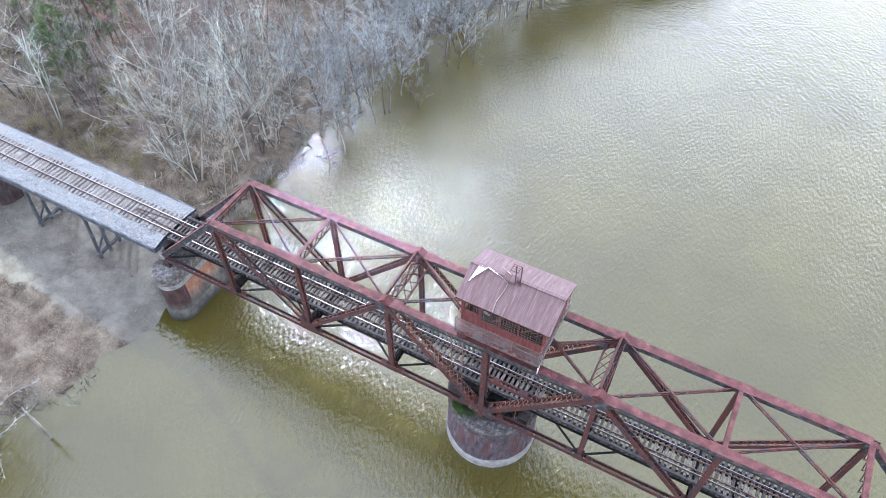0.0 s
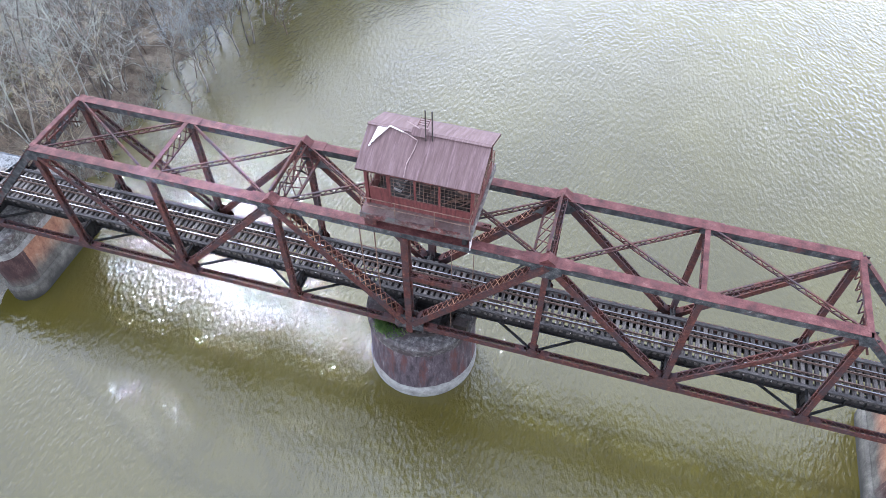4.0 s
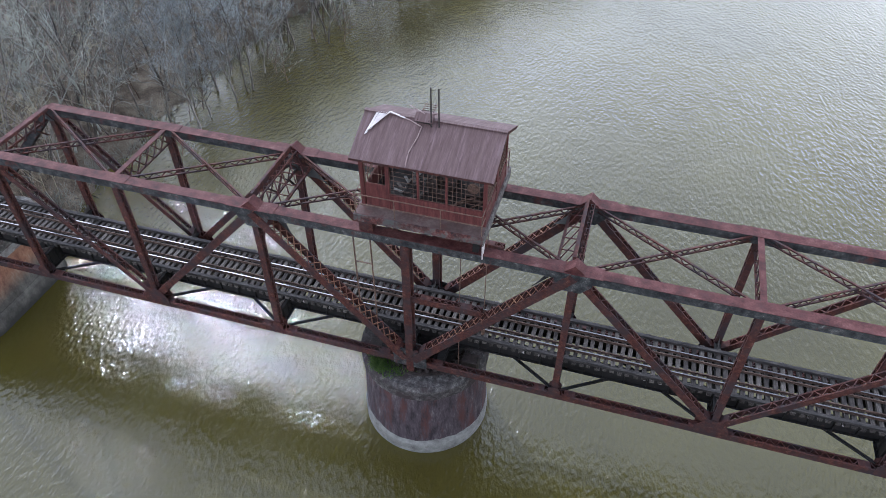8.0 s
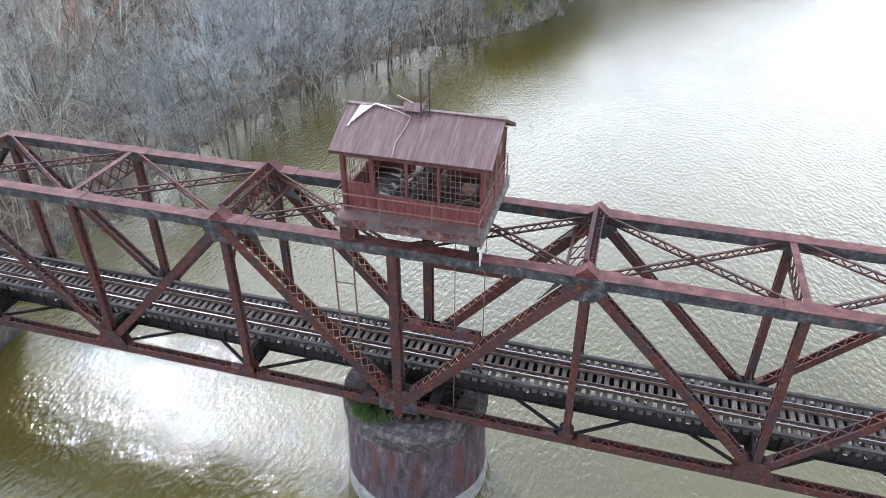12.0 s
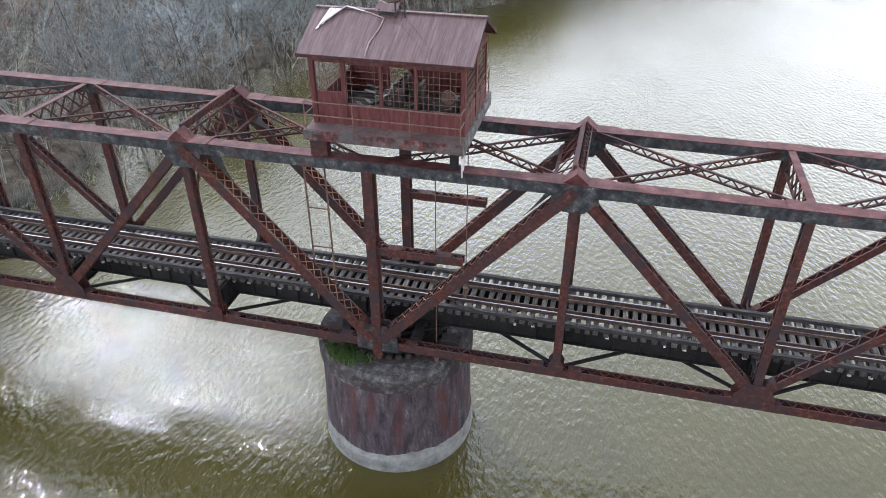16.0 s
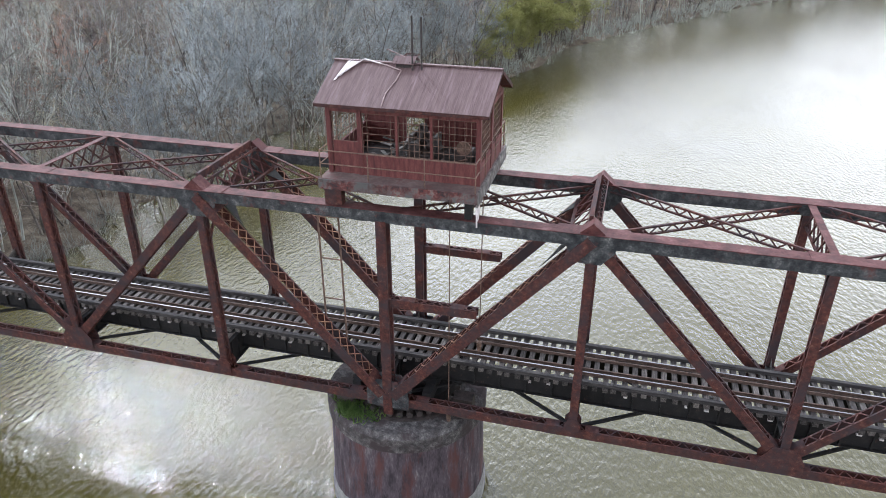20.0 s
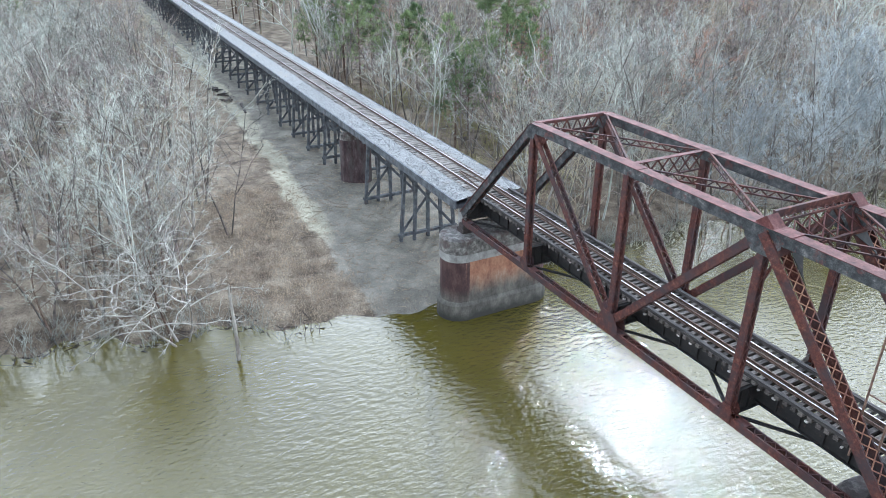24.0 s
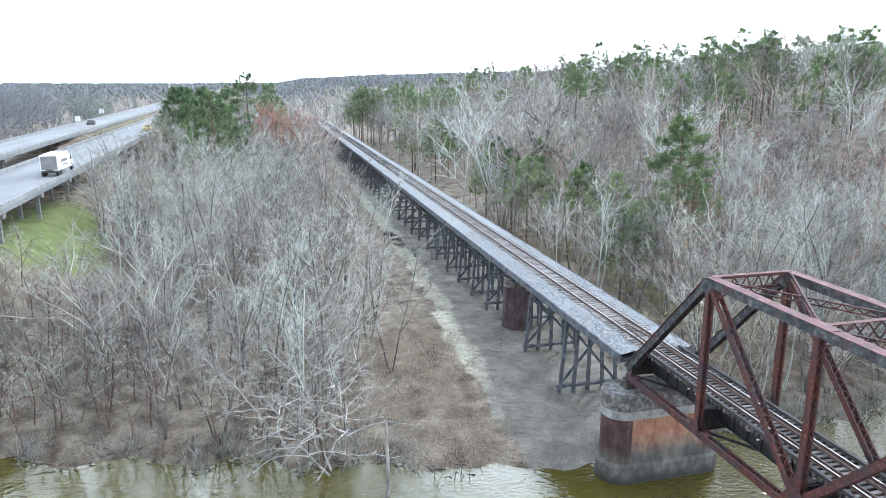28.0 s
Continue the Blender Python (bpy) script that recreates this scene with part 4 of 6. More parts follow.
def end_pier(x, label):
    p = thing("end_pier", label, "bridge pier", group="end piers of the bridge", at=(x, 0, 0))
    part("base", Build().prism(stadium(1.66, 4.8), -11.3, -6.75, stadium(1.62, 4.75)).prism(stadium(1.62, 4.75), -6.75, -6.5, stadium(1.48, 4.58)), PIER_BASE, p, "grey water-stained base")
    flank = Build()
    for e in (-1, 1):
        flank.box(min(e * 1.42, e * 0.4), max(e * 1.42, e * 0.4), -3.2, 3.2, -6.5, -3.1)
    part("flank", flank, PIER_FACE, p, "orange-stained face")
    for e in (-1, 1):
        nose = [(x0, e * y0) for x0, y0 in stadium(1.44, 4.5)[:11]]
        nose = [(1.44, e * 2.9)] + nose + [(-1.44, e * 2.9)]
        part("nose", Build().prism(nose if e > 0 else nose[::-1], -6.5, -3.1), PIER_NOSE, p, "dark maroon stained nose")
    part("cap", Build().prism(stadium(1.5, 4.56), -3.1, -2.45), CONC_LIGHT, p, "pale concrete cap course")
    part("cap_top", Build().prism(stadium(1.54, 4.6), -2.45, -1.4, stadium(1.52, 4.58)).prism(stadium(1.52, 4.58), -1.4, -1.25, stadium(1.4, 4.42)), CAP, p, "mottled grey top")
    for y in (-TY, TY):
        b = Build().box(-0.45, 0.45, y - 0.4, y + 0.4, -1.25, -0.95).box(-0.3, 0.3, y - 0.3, y + 0.3, -0.95, -0.58)
        part("bearing", b, DARK, p)
    return p


end_pier(-33.55, "orange-stained oblong pier at the wooded bank")
end_pier(33.55, "orange-stained oblong pier in the river")

# ---- track on the bridge ----
X0, X1 = -33.9, 33.9
track = thing("bridge_track", "railway track on dark open timber ties", "railway track")


def rail_pair(parent, xa, xb):
    for y in (-0.753, 0.753):
        b = Build().box(xa, xb, y - 0.075, y + 0.075, 1.25, 1.27).box(xa, xb, y - 0.012, y + 0.012, 1.27, 1.37).box(xa, xb, y - 0.036, y + 0.036, 1.37, 1.402)
        r = part("rail", b, RAIL_SIDE, parent)
        part("running_face", Build().box(xa, xb, y - 0.032, y + 0.032, 1.402, 1.412), RAIL_TOP, r, "bright worn rail head")


rail_pair(track, X0, X1)
for y in (-0.42, 0.42):
    part("guard_rail", Build().box(X0, X1, y - 0.06, y + 0.06, 1.25, 1.27).box(X0, X1, y - 0.012, y + 0.012, 1.27, 1.36).box(X0, X1, y - 0.03, y + 0.03, 1.36, 1.385), RAIL_SIDE, track, "rusty inner guard rail")
for y in (-1.42, 1.42):
    part("guard_timber", Build().box(X0, X1, y - 0.1, y + 0.1, 1.255, 1.43), GUARD, track)
tie_mesh = Build().box(-0.115, 0.115, -1.53, 1.72, 1.03, 1.25).mesh("tie", TIE)
k = 0
x = X0 + 0.1
while x < X1:
    t = new("tie", tie_mesh)
    t.location = (x + random.uniform(-0.03, 0.03), random.uniform(-0.04, 0.04), random.uniform(-0.012, 0.004))
    t.rotation_euler = (0, 0, random.uniform(-0.015, 0.015))
    t.parent = track
    x += 0.425

# ---- trestle of the approach ----
TX = -34.3
XE = -330.0


def ballast_deck(xa, xb, label):
    d = thing("ballast_deck", label, "railway trestle deck")
    part("deck_slab", Build().box(xb, xa, -2.85, 2.85, 0.35, 0.62), TRESTLE, d)
    for y in (-2.95, 2.95):
        part("kerb", Build().box(xb, xa, y - 0.07, y + 0.07, 0.3, 0.93), TRESTLE, d)
    n = int(abs(xb - xa) / 0.8)
    ys = np.array([-2.86, -2.2, -1.6, -0.9, -0.45, 0, 0.45, 0.9, 1.6, 2.2, 2.86])
    zs = np.array([0.93, 1.06, 1.16, 1.18, 1.14, 1.13, 1.14, 1.18, 1.16, 1.06, 0.93])
    xs = np.linspace(xa, xb, n + 1)
    rng = np.random.RandomState(4)
    V = [(x, y, z + rng.uniform(-0.03, 0.03)) for x in xs for y, z in zip(ys, zs)]
    m = len(ys)
    F = [(i * m + j, i * m + j + 1, (i + 1) * m + j + 1, (i + 1) * m + j) for i in range(n) for j in range(m - 1)]
    if xb > xa:
        F = [f[::-1] for f in F]
    part("ballast_bed", Build().add(V, F), BALLAST, d, "pale grey crushed stone")
    ys = np.linspace(-1.35, 1.35, 10)
    n = int(abs(xb - xa) / 0.3) if xb < xa else 60
    xs = np.linspace(xa, max(xb, -150), n + 1) if xb < xa else np.linspace(xa, xb, n + 1)
    V = [(x, y, 1.222 + rng.uniform(-0.035, 0.028) - 0.06 * max(0, abs(y) - 1.1)) for x in xs for y in ys]
    m = len(ys)
    F = [(i * m + j, i * m + j + 1, (i + 1) * m + j + 1, (i + 1) * m + j) for i in range(n) for j in range(m - 1)]
    part("crib_fill", Build().add(V, F if xb < xa else [f[::-1] for f in F]), CRIB, d, "brown soiled stone between the ties")
    return d


ballast_deck(TX, XE, "long ballasted trestle deck heading into the woods")
ballast_deck(34.3, 60.0, "ballasted deck beyond the bridge")
approach = thing("approach_track", "railway track bedded in grey ballast", "railway track")
rail_pair(approach, XE, X0)
rail_pair(approach, X1, 60.0)
for s in (-1, 1):
    part("guard_rail", Build().bar((-33.9, s * 0.42, 1.32), (-35.6, s * 0.42, 1.32), 0.06, 0.1).bar((-35.6, s * 0.42, 1.32), (-39.2, s * 0.06, 1.32), 0.06, 0.1), RAIL_SIDE, approach, "converging end of a guard rail")
low_tie = Build().box(-0.115, 0.115, -1.3, 1.3, 1.1, 1.245).mesh("tie", TIE)
for k in range(290):
    t = new("tie", low_tie)
    t.location = (-34.6 - k * 0.52 + random.uniform(-0.04, 0.04), random.uniform(-0.06, 0.06), random.uniform(-0.015, 0.005))
    t.rotation_euler = (0, 0, random.uniform(-0.02, 0.02))
    t.parent = approach
b = Build()
for k in range(290, 565):
    x = -34.6 - k * 0.52
    b.box(x - 0.115, x + 0.115, -1.3, 1.3, 1.1, 1.245)
for k in range(48):
    x = 34.6 + k * 0.52
    b.box(x - 0.115, x + 0.115, -1.3, 1.3, 1.1, 1.245)
tagged(part("far_ties", b, TIE, approach), kind="stuff")


def bent(x, zg):
    """One steel bent: cap, six battered legs, sills and crossed braces."""
    t = thing("trestle_bent", "blue-black trestle bent with crossed braces", "trestle bent", group="trestle bents", at=(x, 0, 0))
    part("cap_beam", Build().box(-0.2, 0.2, -2.75, 2.75, -0.08, 0.35), TRESTLE, t)
    legs = [(-2.2, -2.75), (-1.1, -1.4), (0.0, 0.0), (1.1, 1.4), (2.2, 2.75)]
    for a, c in legs:
        part("leg", Build().bar((0, a, -0.08), (0, c, zg - 0.3), 0.27, 0.27, side=(1, 0, 0)), TRESTLE, t)
    part("sill", Build().box(-0.17, 0.17, -2.95, 2.95, zg + 0.55, zg + 0.8), TRESTLE, t)
    for s in (-1, 1):
        part("brace", Build().bar((s * 0.19, -s * 2.4, -0.2), (s * 0.19, s * 2.65, zg + 0.7), 0.07, 0.24, side=(1, 0, 0)), TRESTLE, t)
    return t


bents = {}
for bx in [-45.2, -53.8, -60.6] + [-66.6 - 6.2 * k for k in range(42)]:
    zg = round(float(height(bx, 0)) * 2) / 2
    if zg in bents:
        copy_thing(bents[zg], pose(bx, 0, 0))
    else:
        bents[zg] = bent(bx, zg)
b = Build()
for y in (-2.2, -0.9, 0.9, 2.2):
    b.box(XE, TX, y - 0.14, y + 0.14, 0.03, 0.35)
solid("trestle_stringers", b, TRESTLE, "dark stringers under the trestle deck", "trestle stringer")
bent_e = bent(38.5, -10.5)
copy_thing(bent_e, pose(44, 0, 0))
mid = thing("old_pier", "dark maroon-stained old pier with a rounded grey top under the trestle", "bridge pier", at=(-60.3, -1.2, 0))
part("shaft", Build().prism(stadium(0.95, 1.75), -7.6, -1.4, stadium(0.88, 1.68)), MAROON, mid)
part("cap", Build().prism(stadium(0.88, 1.68), -1.4, -0.9, stadium(0.78, 1.55)).prism(stadium(0.78, 1.55), -0.9, -0.62, stadium(0.5, 1.25)), CAP, mid, "worn rounded grey top")
# short post of concrete that carries the deck's end
rest = thing("deck_rest", "pale concrete posts at the deck end", "support", at=(-34.4, 0, 0))
for y in (-2.15, 2.15):
    part("deck_post", Build().box(-0.35, 0.35, y - 0.35, y + 0.35, -1.25, 0.35), CONC_LIGHT, rest)

# ---- operator's cabin ----
CX0, CX1, CY0, CY1, CF = -2.25, 3.85, -2.15, 2.05, 10.38
cabin = thing("bridge_cabin", "red timber operator's cabin with rusty tin roof", "cabin")
part("platform", Build().box(-2.45, 3.95, -2.98, 2.9, CF - 0.09, CF), DECKING, cabin, "worn red-brown deck boards")
for x0, x1, y0, y1, z0, mat, lab in ((-2.5, 4.0, -3.04, -2.98, 9.95, FASCIA, "peeling red and grey fascia board"), (-2.5, 4.0, 2.9, 2.96, 9.95, FASCIA, "peeling red and grey fascia board"),
                               (-2.5, -2.45, -2.98, 2.9, 9.95, FASCIA, "peeling red and grey fascia board"), (3.95, 4.02, -2.98, 2.9, 9.8, CAP, "grey weathered end board")):
    part("fascia", Build().box(x0, x1, y0, y1, z0, CF - 0.02), mat, cabin, lab)
for x, w in ((-2.0, 0.36), (-0.6, 0.1), (0.9, 0.1), (2.3, 0.1), (3.6, 0.14)):
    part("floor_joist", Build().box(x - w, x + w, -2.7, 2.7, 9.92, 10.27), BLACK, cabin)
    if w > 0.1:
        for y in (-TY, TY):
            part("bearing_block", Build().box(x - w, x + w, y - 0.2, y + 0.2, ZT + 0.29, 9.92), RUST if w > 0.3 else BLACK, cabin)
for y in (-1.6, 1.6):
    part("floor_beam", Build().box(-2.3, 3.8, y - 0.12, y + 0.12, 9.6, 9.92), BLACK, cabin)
part("hanging_plate", Build().plate([(3.98, -3.02, 9.8), (3.98, -2.5, 9.8), (3.98, -2.7, 8.95), (3.98, -2.95, 8.95)], 0.05), PALE, cabin, "pale hanging end plate")
WTOP = 13.15
# low walls, posts, heads
def wall_piece(name, x0, x1, y0, y1, z0, z1, mat=WALL):
    return part(name, Build().box(x0, x1, y0, y1, z0, z1), mat, cabin)


wall_piece("door_leaf", -2.1, -1.0, CY0 - 0.03, CY0 + 0.03, CF, CF + 1.35)
wall_piece("low_wall", -0.9, CX1 - 0.1, CY0 - 0.05, CY0 + 0.05, CF, CF + 0.85)
wall_piece("low_wall", CX1 - 0.05, CX1 + 0.05, CY0, CY1, CF, CF + 0.85)
wall_piece("low_wall", -2.3, -2.2, CY0, CY1, CF, CF + 0.95)
wall_piece("low_wall", CX0, -0.5, CY1 - 0.05, CY1 + 0.05, CF, CF + 1.3)
wall_piece("low_wall", 0.5, CX1, CY1 - 0.05, CY1 + 0.05, CF, CF + 1.4)
# Dark sheet added over the platform so the interior looks shaded.
part("inner_floor", Build().box(CX0 + 0.1, CX1 - 0.1, CY0 + 0.1, CY1 - 0.1, CF + 0.004, CF + 0.03), GUARD, cabin, "dark sheet on the floor that deepens the cabin's shade")
for x in (0.57, 1.97):
    wall_piece("window_post", x - 0.05, x + 0.05, CY0 - 0.06, CY0 + 0.06, CF + 0.85, WTOP - 0.2)
for y, xs in ((CY0, (CX0, -0.95, CX1 - 0.02)), (CY1, (CX0, -0.5, 0.55, 2.2, CX1 - 0.02))):
    for x in xs:
        wall_piece("corner_post", x - 0.09, x + 0.09, y - 0.09, y + 0.09, CF, WTOP)
wall_piece("corner_post", CX1 - 0.08, CX1 + 0.08, -0.15, 0.15, CF, WTOP)
for y in (CY0, CY1):
    wall_piece("head_beam", CX0, CX1, y - 0.08, y + 0.08, WTOP - 0.22, WTOP)
for x in (CX0, CX1):
    wall_piece("head_beam", x - 0.07, x + 0.07, CY0, CY1, WTOP - 0.2, WTOP + 0.02)
for x in (CX0 - 0.02, CX1 + 0.02):
    part("gable", Build().plate([(x, CY0, WTOP), (x, CY1, WTOP), (x, -0.05, WTOP + 1.02)], 0.05), WALL, cabin)


def grille(name, x0, y0, x1, y1, z0, z1, nu, nv, missing=()):
    b = Build()
    for k in range(nu + 1):
        if k in missing:
            continue
        x, y = x0 + (x1 - x0) * k / nu, y0 + (y1 - y0) * k / nu
        b.tube((x, y, z0), (x, y, z1), 0.013, n=5)
    for k in range(nv + 1):
        z = z0 + (z1 - z0) * k / nv
        b.tube((x0, y0, z), (x1, y1, z), 0.013, n=5)
    return part(name, b, IRON, cabin, "rusty bar grille without panes")


grille("window_grille", -2.1, CY0, -1.05, CY0, CF + 1.35, WTOP - 0.25, 6, 2, (3,))
grille("window_grille", -0.85, CY0, 0.51, CY0, CF + 0.9, WTOP - 0.25, 7, 6, (2, 3, 4, 5))
grille("window_grille", 0.63, CY0, 1.91, CY0, CF + 0.9, WTOP - 0.25, 6, 6)
grille("window_grille", 2.03, CY0, CX1 - 0.1, CY0, CF + 0.9, WTOP - 0.25, 8, 6, (5,))
grille("window_grille", CX0 + 0.1, CY1, -0.6, CY1, CF + 1.32, WTOP - 0.25, 7, 4, (3, 4))
grille("window_grille", 0.65, CY1, 2.1, CY1, CF + 1.42, WTOP - 0.25, 6, 4)
grille("window_grille", 2.3, CY1, CX1 - 0.1, CY1, CF + 1.42, WTOP - 0.25, 6, 4, (4,))
grille("window_grille", CX1, CY0 + 0.1, CX1, -0.15, CF + 0.9, WTOP - 0.25, 10, 6)
grille("window_grille", CX1, 0.15, CX1, CY1 - 0.1, CF + 0.9, WTOP - 0.25, 10, 6)
grille("window_grille", CX0, CY0 + 0.1, CX0, CY1 - 0.1, CF + 1.0, WTOP - 0.25, 14, 5)
# roof with standing seams
RZ, EZ, RY = 14.42, 13.26, 2.45
for e in (-1, 1):
    slope = part("roof_slope", Build().plate([(-2.66, e * (RY - 0.03) - 0.1, EZ - 0.025), (4.25, e * (RY - 0.03) - 0.1, EZ - 0.025), (4.25, -0.1, RZ - 0.03), (-2.66, -0.1, RZ - 0.03)], 0.02), WALL, cabin)
    cols = 52
    cw = 6.95 / cols
    for k in range(cols):
        xa = -2.68 + k * cw
        ring = [(xa, -0.012), (xa + cw, -0.012), (xa + cw, 0.012), (xa + cw - 0.02, 0.014), (xa + cw - 0.04, 0.010), (xa, 0.010)]
        part("tin_sheet", Build().profile((0, e * RY - 0.1, EZ + 0.012 + random.uniform(0, 0.005)), (0, -0.1, RZ + 0.012), ring, (1, 0, 0)), ROOF, slope)
part("ridge", Build().bar((-2.7, -0.1, RZ + 0.03), (4.28, -0.1, RZ + 0.03), 0.22, 0.05), ROOF, cabin)
part("eave_board", Build().box(-2.68, 4.27, -RY - 0.08, -RY - 0.03, EZ - 0.12, EZ + 0.0), RUST, cabin)
part("eave_board", Build().box(-2.68, 4.27, RY - 0.17, RY - 0.12, EZ - 0.12, EZ), RUST, cabin)
for x in (-2.66, 4.25):
    b = Build()
    for e in (-1, 1):
        b.bar((x, e * RY - 0.1, EZ - 0.06), (x, -0.1, RZ - 0.06), 0.04, 0.14, side=(1, 0, 0))
    part("barge_board", b, RUST, cabin)


def on_roof(x, f, lift=0.05):
    """A point on the near slope; f runs from the eave (0) to the ridge (1)."""
    return (x, -RY - 0.1 + f * RY, EZ + f * (RZ - EZ) + lift)


b = Build()
line = [on_roof(0.1, 0.02), on_roof(0.05, 0.3), on_roof(0.25, 0.62), on_roof(0.28, 0.82), on_roof(-0.4, 0.92), on_roof(-1.2, 0.99)]
for a, c in zip(line, line[1:]):
    b.tube(a, c, 0.028, n=6)
part("roof_cable", b, CONDUIT, cabin, "pale conduit running down the roof")
b = Build()
for k in range(5):
    b.plate([on_roof(-2.3 + 0.14 * k, 0.5 + 0.1 * k, 0.05), on_roof(-2.2 + 0.14 * k, 0.52 + 0.1 * k, 0.06), on_roof(-1.95 + 0.13 * k, 0.98, 0.08), on_roof(-2.06 + 0.13 * k, 0.98, 0.06)], 0.02)
b.bar(on_roof(-1.4, 1.0, 0.1), on_roof(-0.6, 0.93, 0.08), 0.09, 0.03)
b.bar(on_roof(-1.4, 1.0, 0.12), on_roof(-2.25, 0.56, 0.07), 0.08, 0.03)
part("torn_flashing", b, PALE, cabin, "torn pale flashing on the roof")
part("vent_box", Build().box(0.0, 0.62, -0.35, 0.25, RZ - 0.2, RZ + 0.1), DARK, cabin)
part("vent_hood", Build().plate([(-0.12, -0.5, RZ + 0.08), (0.78, -0.5, RZ + 0.08), (0.78, -0.06, RZ + 0.3), (-0.12, -0.06, RZ + 0.3)], 0.03).plate([(-0.12, 0.38, RZ + 0.08), (0.78, 0.38, RZ + 0.08), (0.78, -0.06, RZ + 0.3), (-0.12, -0.06, RZ + 0.3)], 0.03), ROOF, cabin)
for x, y, zt in ((0.72, -0.45, 16.35), (1.08, -0.4, 16.3)):
    part("roof_pole", Build().tube((x, y, 14.1), (x, y, zt), 0.04, n=6), DARK, cabin)
part("roof_pipe", Build().tube((0.3, -0.1, RZ + 0.28), (-0.5, 0.1, RZ + 0.5), 0.025, n=6), CONDUIT, cabin)
for x in (0.05, 0.6):
    part("hood_rail", Build().tube((x, -0.45, RZ + 0.14), (x, 0.95, RZ + 0.2), 0.02, n=6), RUST, cabin)
for k in range(4):
    part("hood_rung", Build().tube((0.05, 0.35 + 0.18 * k, RZ + 0.175 + 0.008 * k), (0.6, 0.35 + 0.18 * k, RZ + 0.175 + 0.008 * k), 0.016, n=6), RUST, cabin)
# railing of the platform
rb = thing("platform_railing", "thin rusty pipe railing round the cabin platform", "railing")
for x in (-2.4, -0.4, 1.9, 3.9):
    part("stanchion", Build().tube((x, -2.93, CF), (x, -2.93, CF + 1.15), 0.03, n=6), IRON, rb)
for y in (-1.2, 0.8, 2.8):
    for x in (-2.4, 3.9):
        part("stanchion", Build().tube((x, y, CF), (x, y, CF + 1.15), 0.03, n=6), IRON, rb)
for z in (CF + 0.6, CF + 1.15):
    part("pipe_rail", Build().tube((-2.4, -2.93, z), (3.9, -2.93, z), 0.026, n=6), IRON, rb)
    part("pipe_rail", Build().tube((3.9, -2.93, z), (3.9, 2.8, z), 0.026, n=6), IRON, rb)
    part("pipe_rail", Build().tube((-2.4, -2.93, z), (-2.4, 2.8, z), 0.026, n=6), IRON, rb)
    part("pipe_rail", Build().tube((-2.4, 2.8, z), (3.9, 2.8, z), 0.026, n=6), IRON, rb)
for x in (-0.4, 1.9):
    part("stanchion", Build().tube((x, 2.8, CF), (x, 2.8, CF + 1.15), 0.03, n=6), IRON, rb)
# machinery left inside
mach = thing("gear_machine", "dark rusty gear machine inside the cabin", "machine", at=(1.0, 0.3, CF))
part("frame", Build().box(-0.7, 0.7, -0.4, 0.4, 0.0, 0.5).box(-0.6, -0.45, -0.4, 0.4, 0.5, 1.1).box(0.45, 0.6, -0.4, 0.4, 0.5, 1.1), DARK, mach)
part("gear_wheel", Build().tube((-0.2, 0, 0.9), (-0.05, 0, 0.9), 0.62, n=24), DARK, mach)
part("gear_wheel", Build().tube((0.15, 0, 0.8), (0.3, 0, 0.8), 0.4, n=20), DARK, mach)
part("shaft", Build().tube((-0.65, 0, 0.9), (0.65, 0, 0.9), 0.06, n=8), IRON, mach)
part("cabinet", Build().box(-0.4, -0.05, -0.9, -0.5, 0, 0.95).box(0.1, 0.5, -1.3, -0.95, 0, 0.55), DARK, mach)
for k in range(6):
    part("pipe", Build().tube((0.9 + 0.25 * k, -1.6 + 0.1 * (k % 3), 0.15 + 0.12 * (k % 4)), (1.7 + 0.2 * k, -1.2 + 0.2 * (k % 2), 0.25 + 0.16 * (k % 3)), 0.045, n=6), IRON, mach)
junk = thing("rubbish_heap", "broken grey boards and pale rubbish on the cabin floor", "rubbish", at=(-0.2, -0.4, CF))
for k in range(26):
    x, y, a = random.uniform(-0.6, 0.6), random.uniform(-1.4, 2.2), random.uniform(0, 3.1)
    part("board", Build().bar((x, y, 0.03 + 0.012 * k), (x + 0.5 * math.cos(a), y + 0.5 * math.sin(a), 0.06 + 0.014 * k), 0.16, 0.025), (CONC_LIGHT, TIE, TIE, CAP)[k % 4], junk)
mach2 = thing("control_stand", "rusty control stand inside the cabin", "machine", at=(2.9, -0.4, CF))
part("stand", Build().box(-0.35, 0.35, -0.3, 0.3, 0, 0.85), DARK, mach2)
part("hand_wheel", Build().tube((0, -0.35, 0.95), (0, -0.3, 0.95), 0.3, n=18), IRON, mach2)

# loose stones on the trestle's shoulders
sr = np.random.RandomState(9)
b = Build()
for k in range(5200):
    x, y = -34.5 - 42 * sr.rand() ** 1.3, sr.choice((-1, 1)) * sr.uniform(1.25, 2.8)
    z = np.interp(abs(y), (0.9, 1.6, 2.2, 2.86), (1.18, 1.16, 1.06, 0.93))
    q = sr.uniform(0.03, 0.075)
    b.add([(x - q, y, z), (x, y - q, z), (x + q, y, z), (x, y + q, z), (x + q * 0.2, y, z + q * 0.9)], [(0, 1, 4), (1, 2, 4), (2, 3, 4), (3, 0, 4)])
solid("ballast_stones", b, BALLAST, "loose grey stones along the trestle shoulders", "ballast", kind="stuff")

# small pale blocks on the near girder's outer face
cr = np.random.RandomState(8)
for x in np.arange(-32, 32, 0.85):
    if cr.rand() < 0.5:
        w, dz = cr.uniform(0.04, 0.11), cr.uniform(-0.08, 0.08)
        part("clip", Build().box(x - w, x + w, -1.19, -1.06, 0.62 + dz, 0.69 + dz), PALE, bridge, "small pale block on the girder")

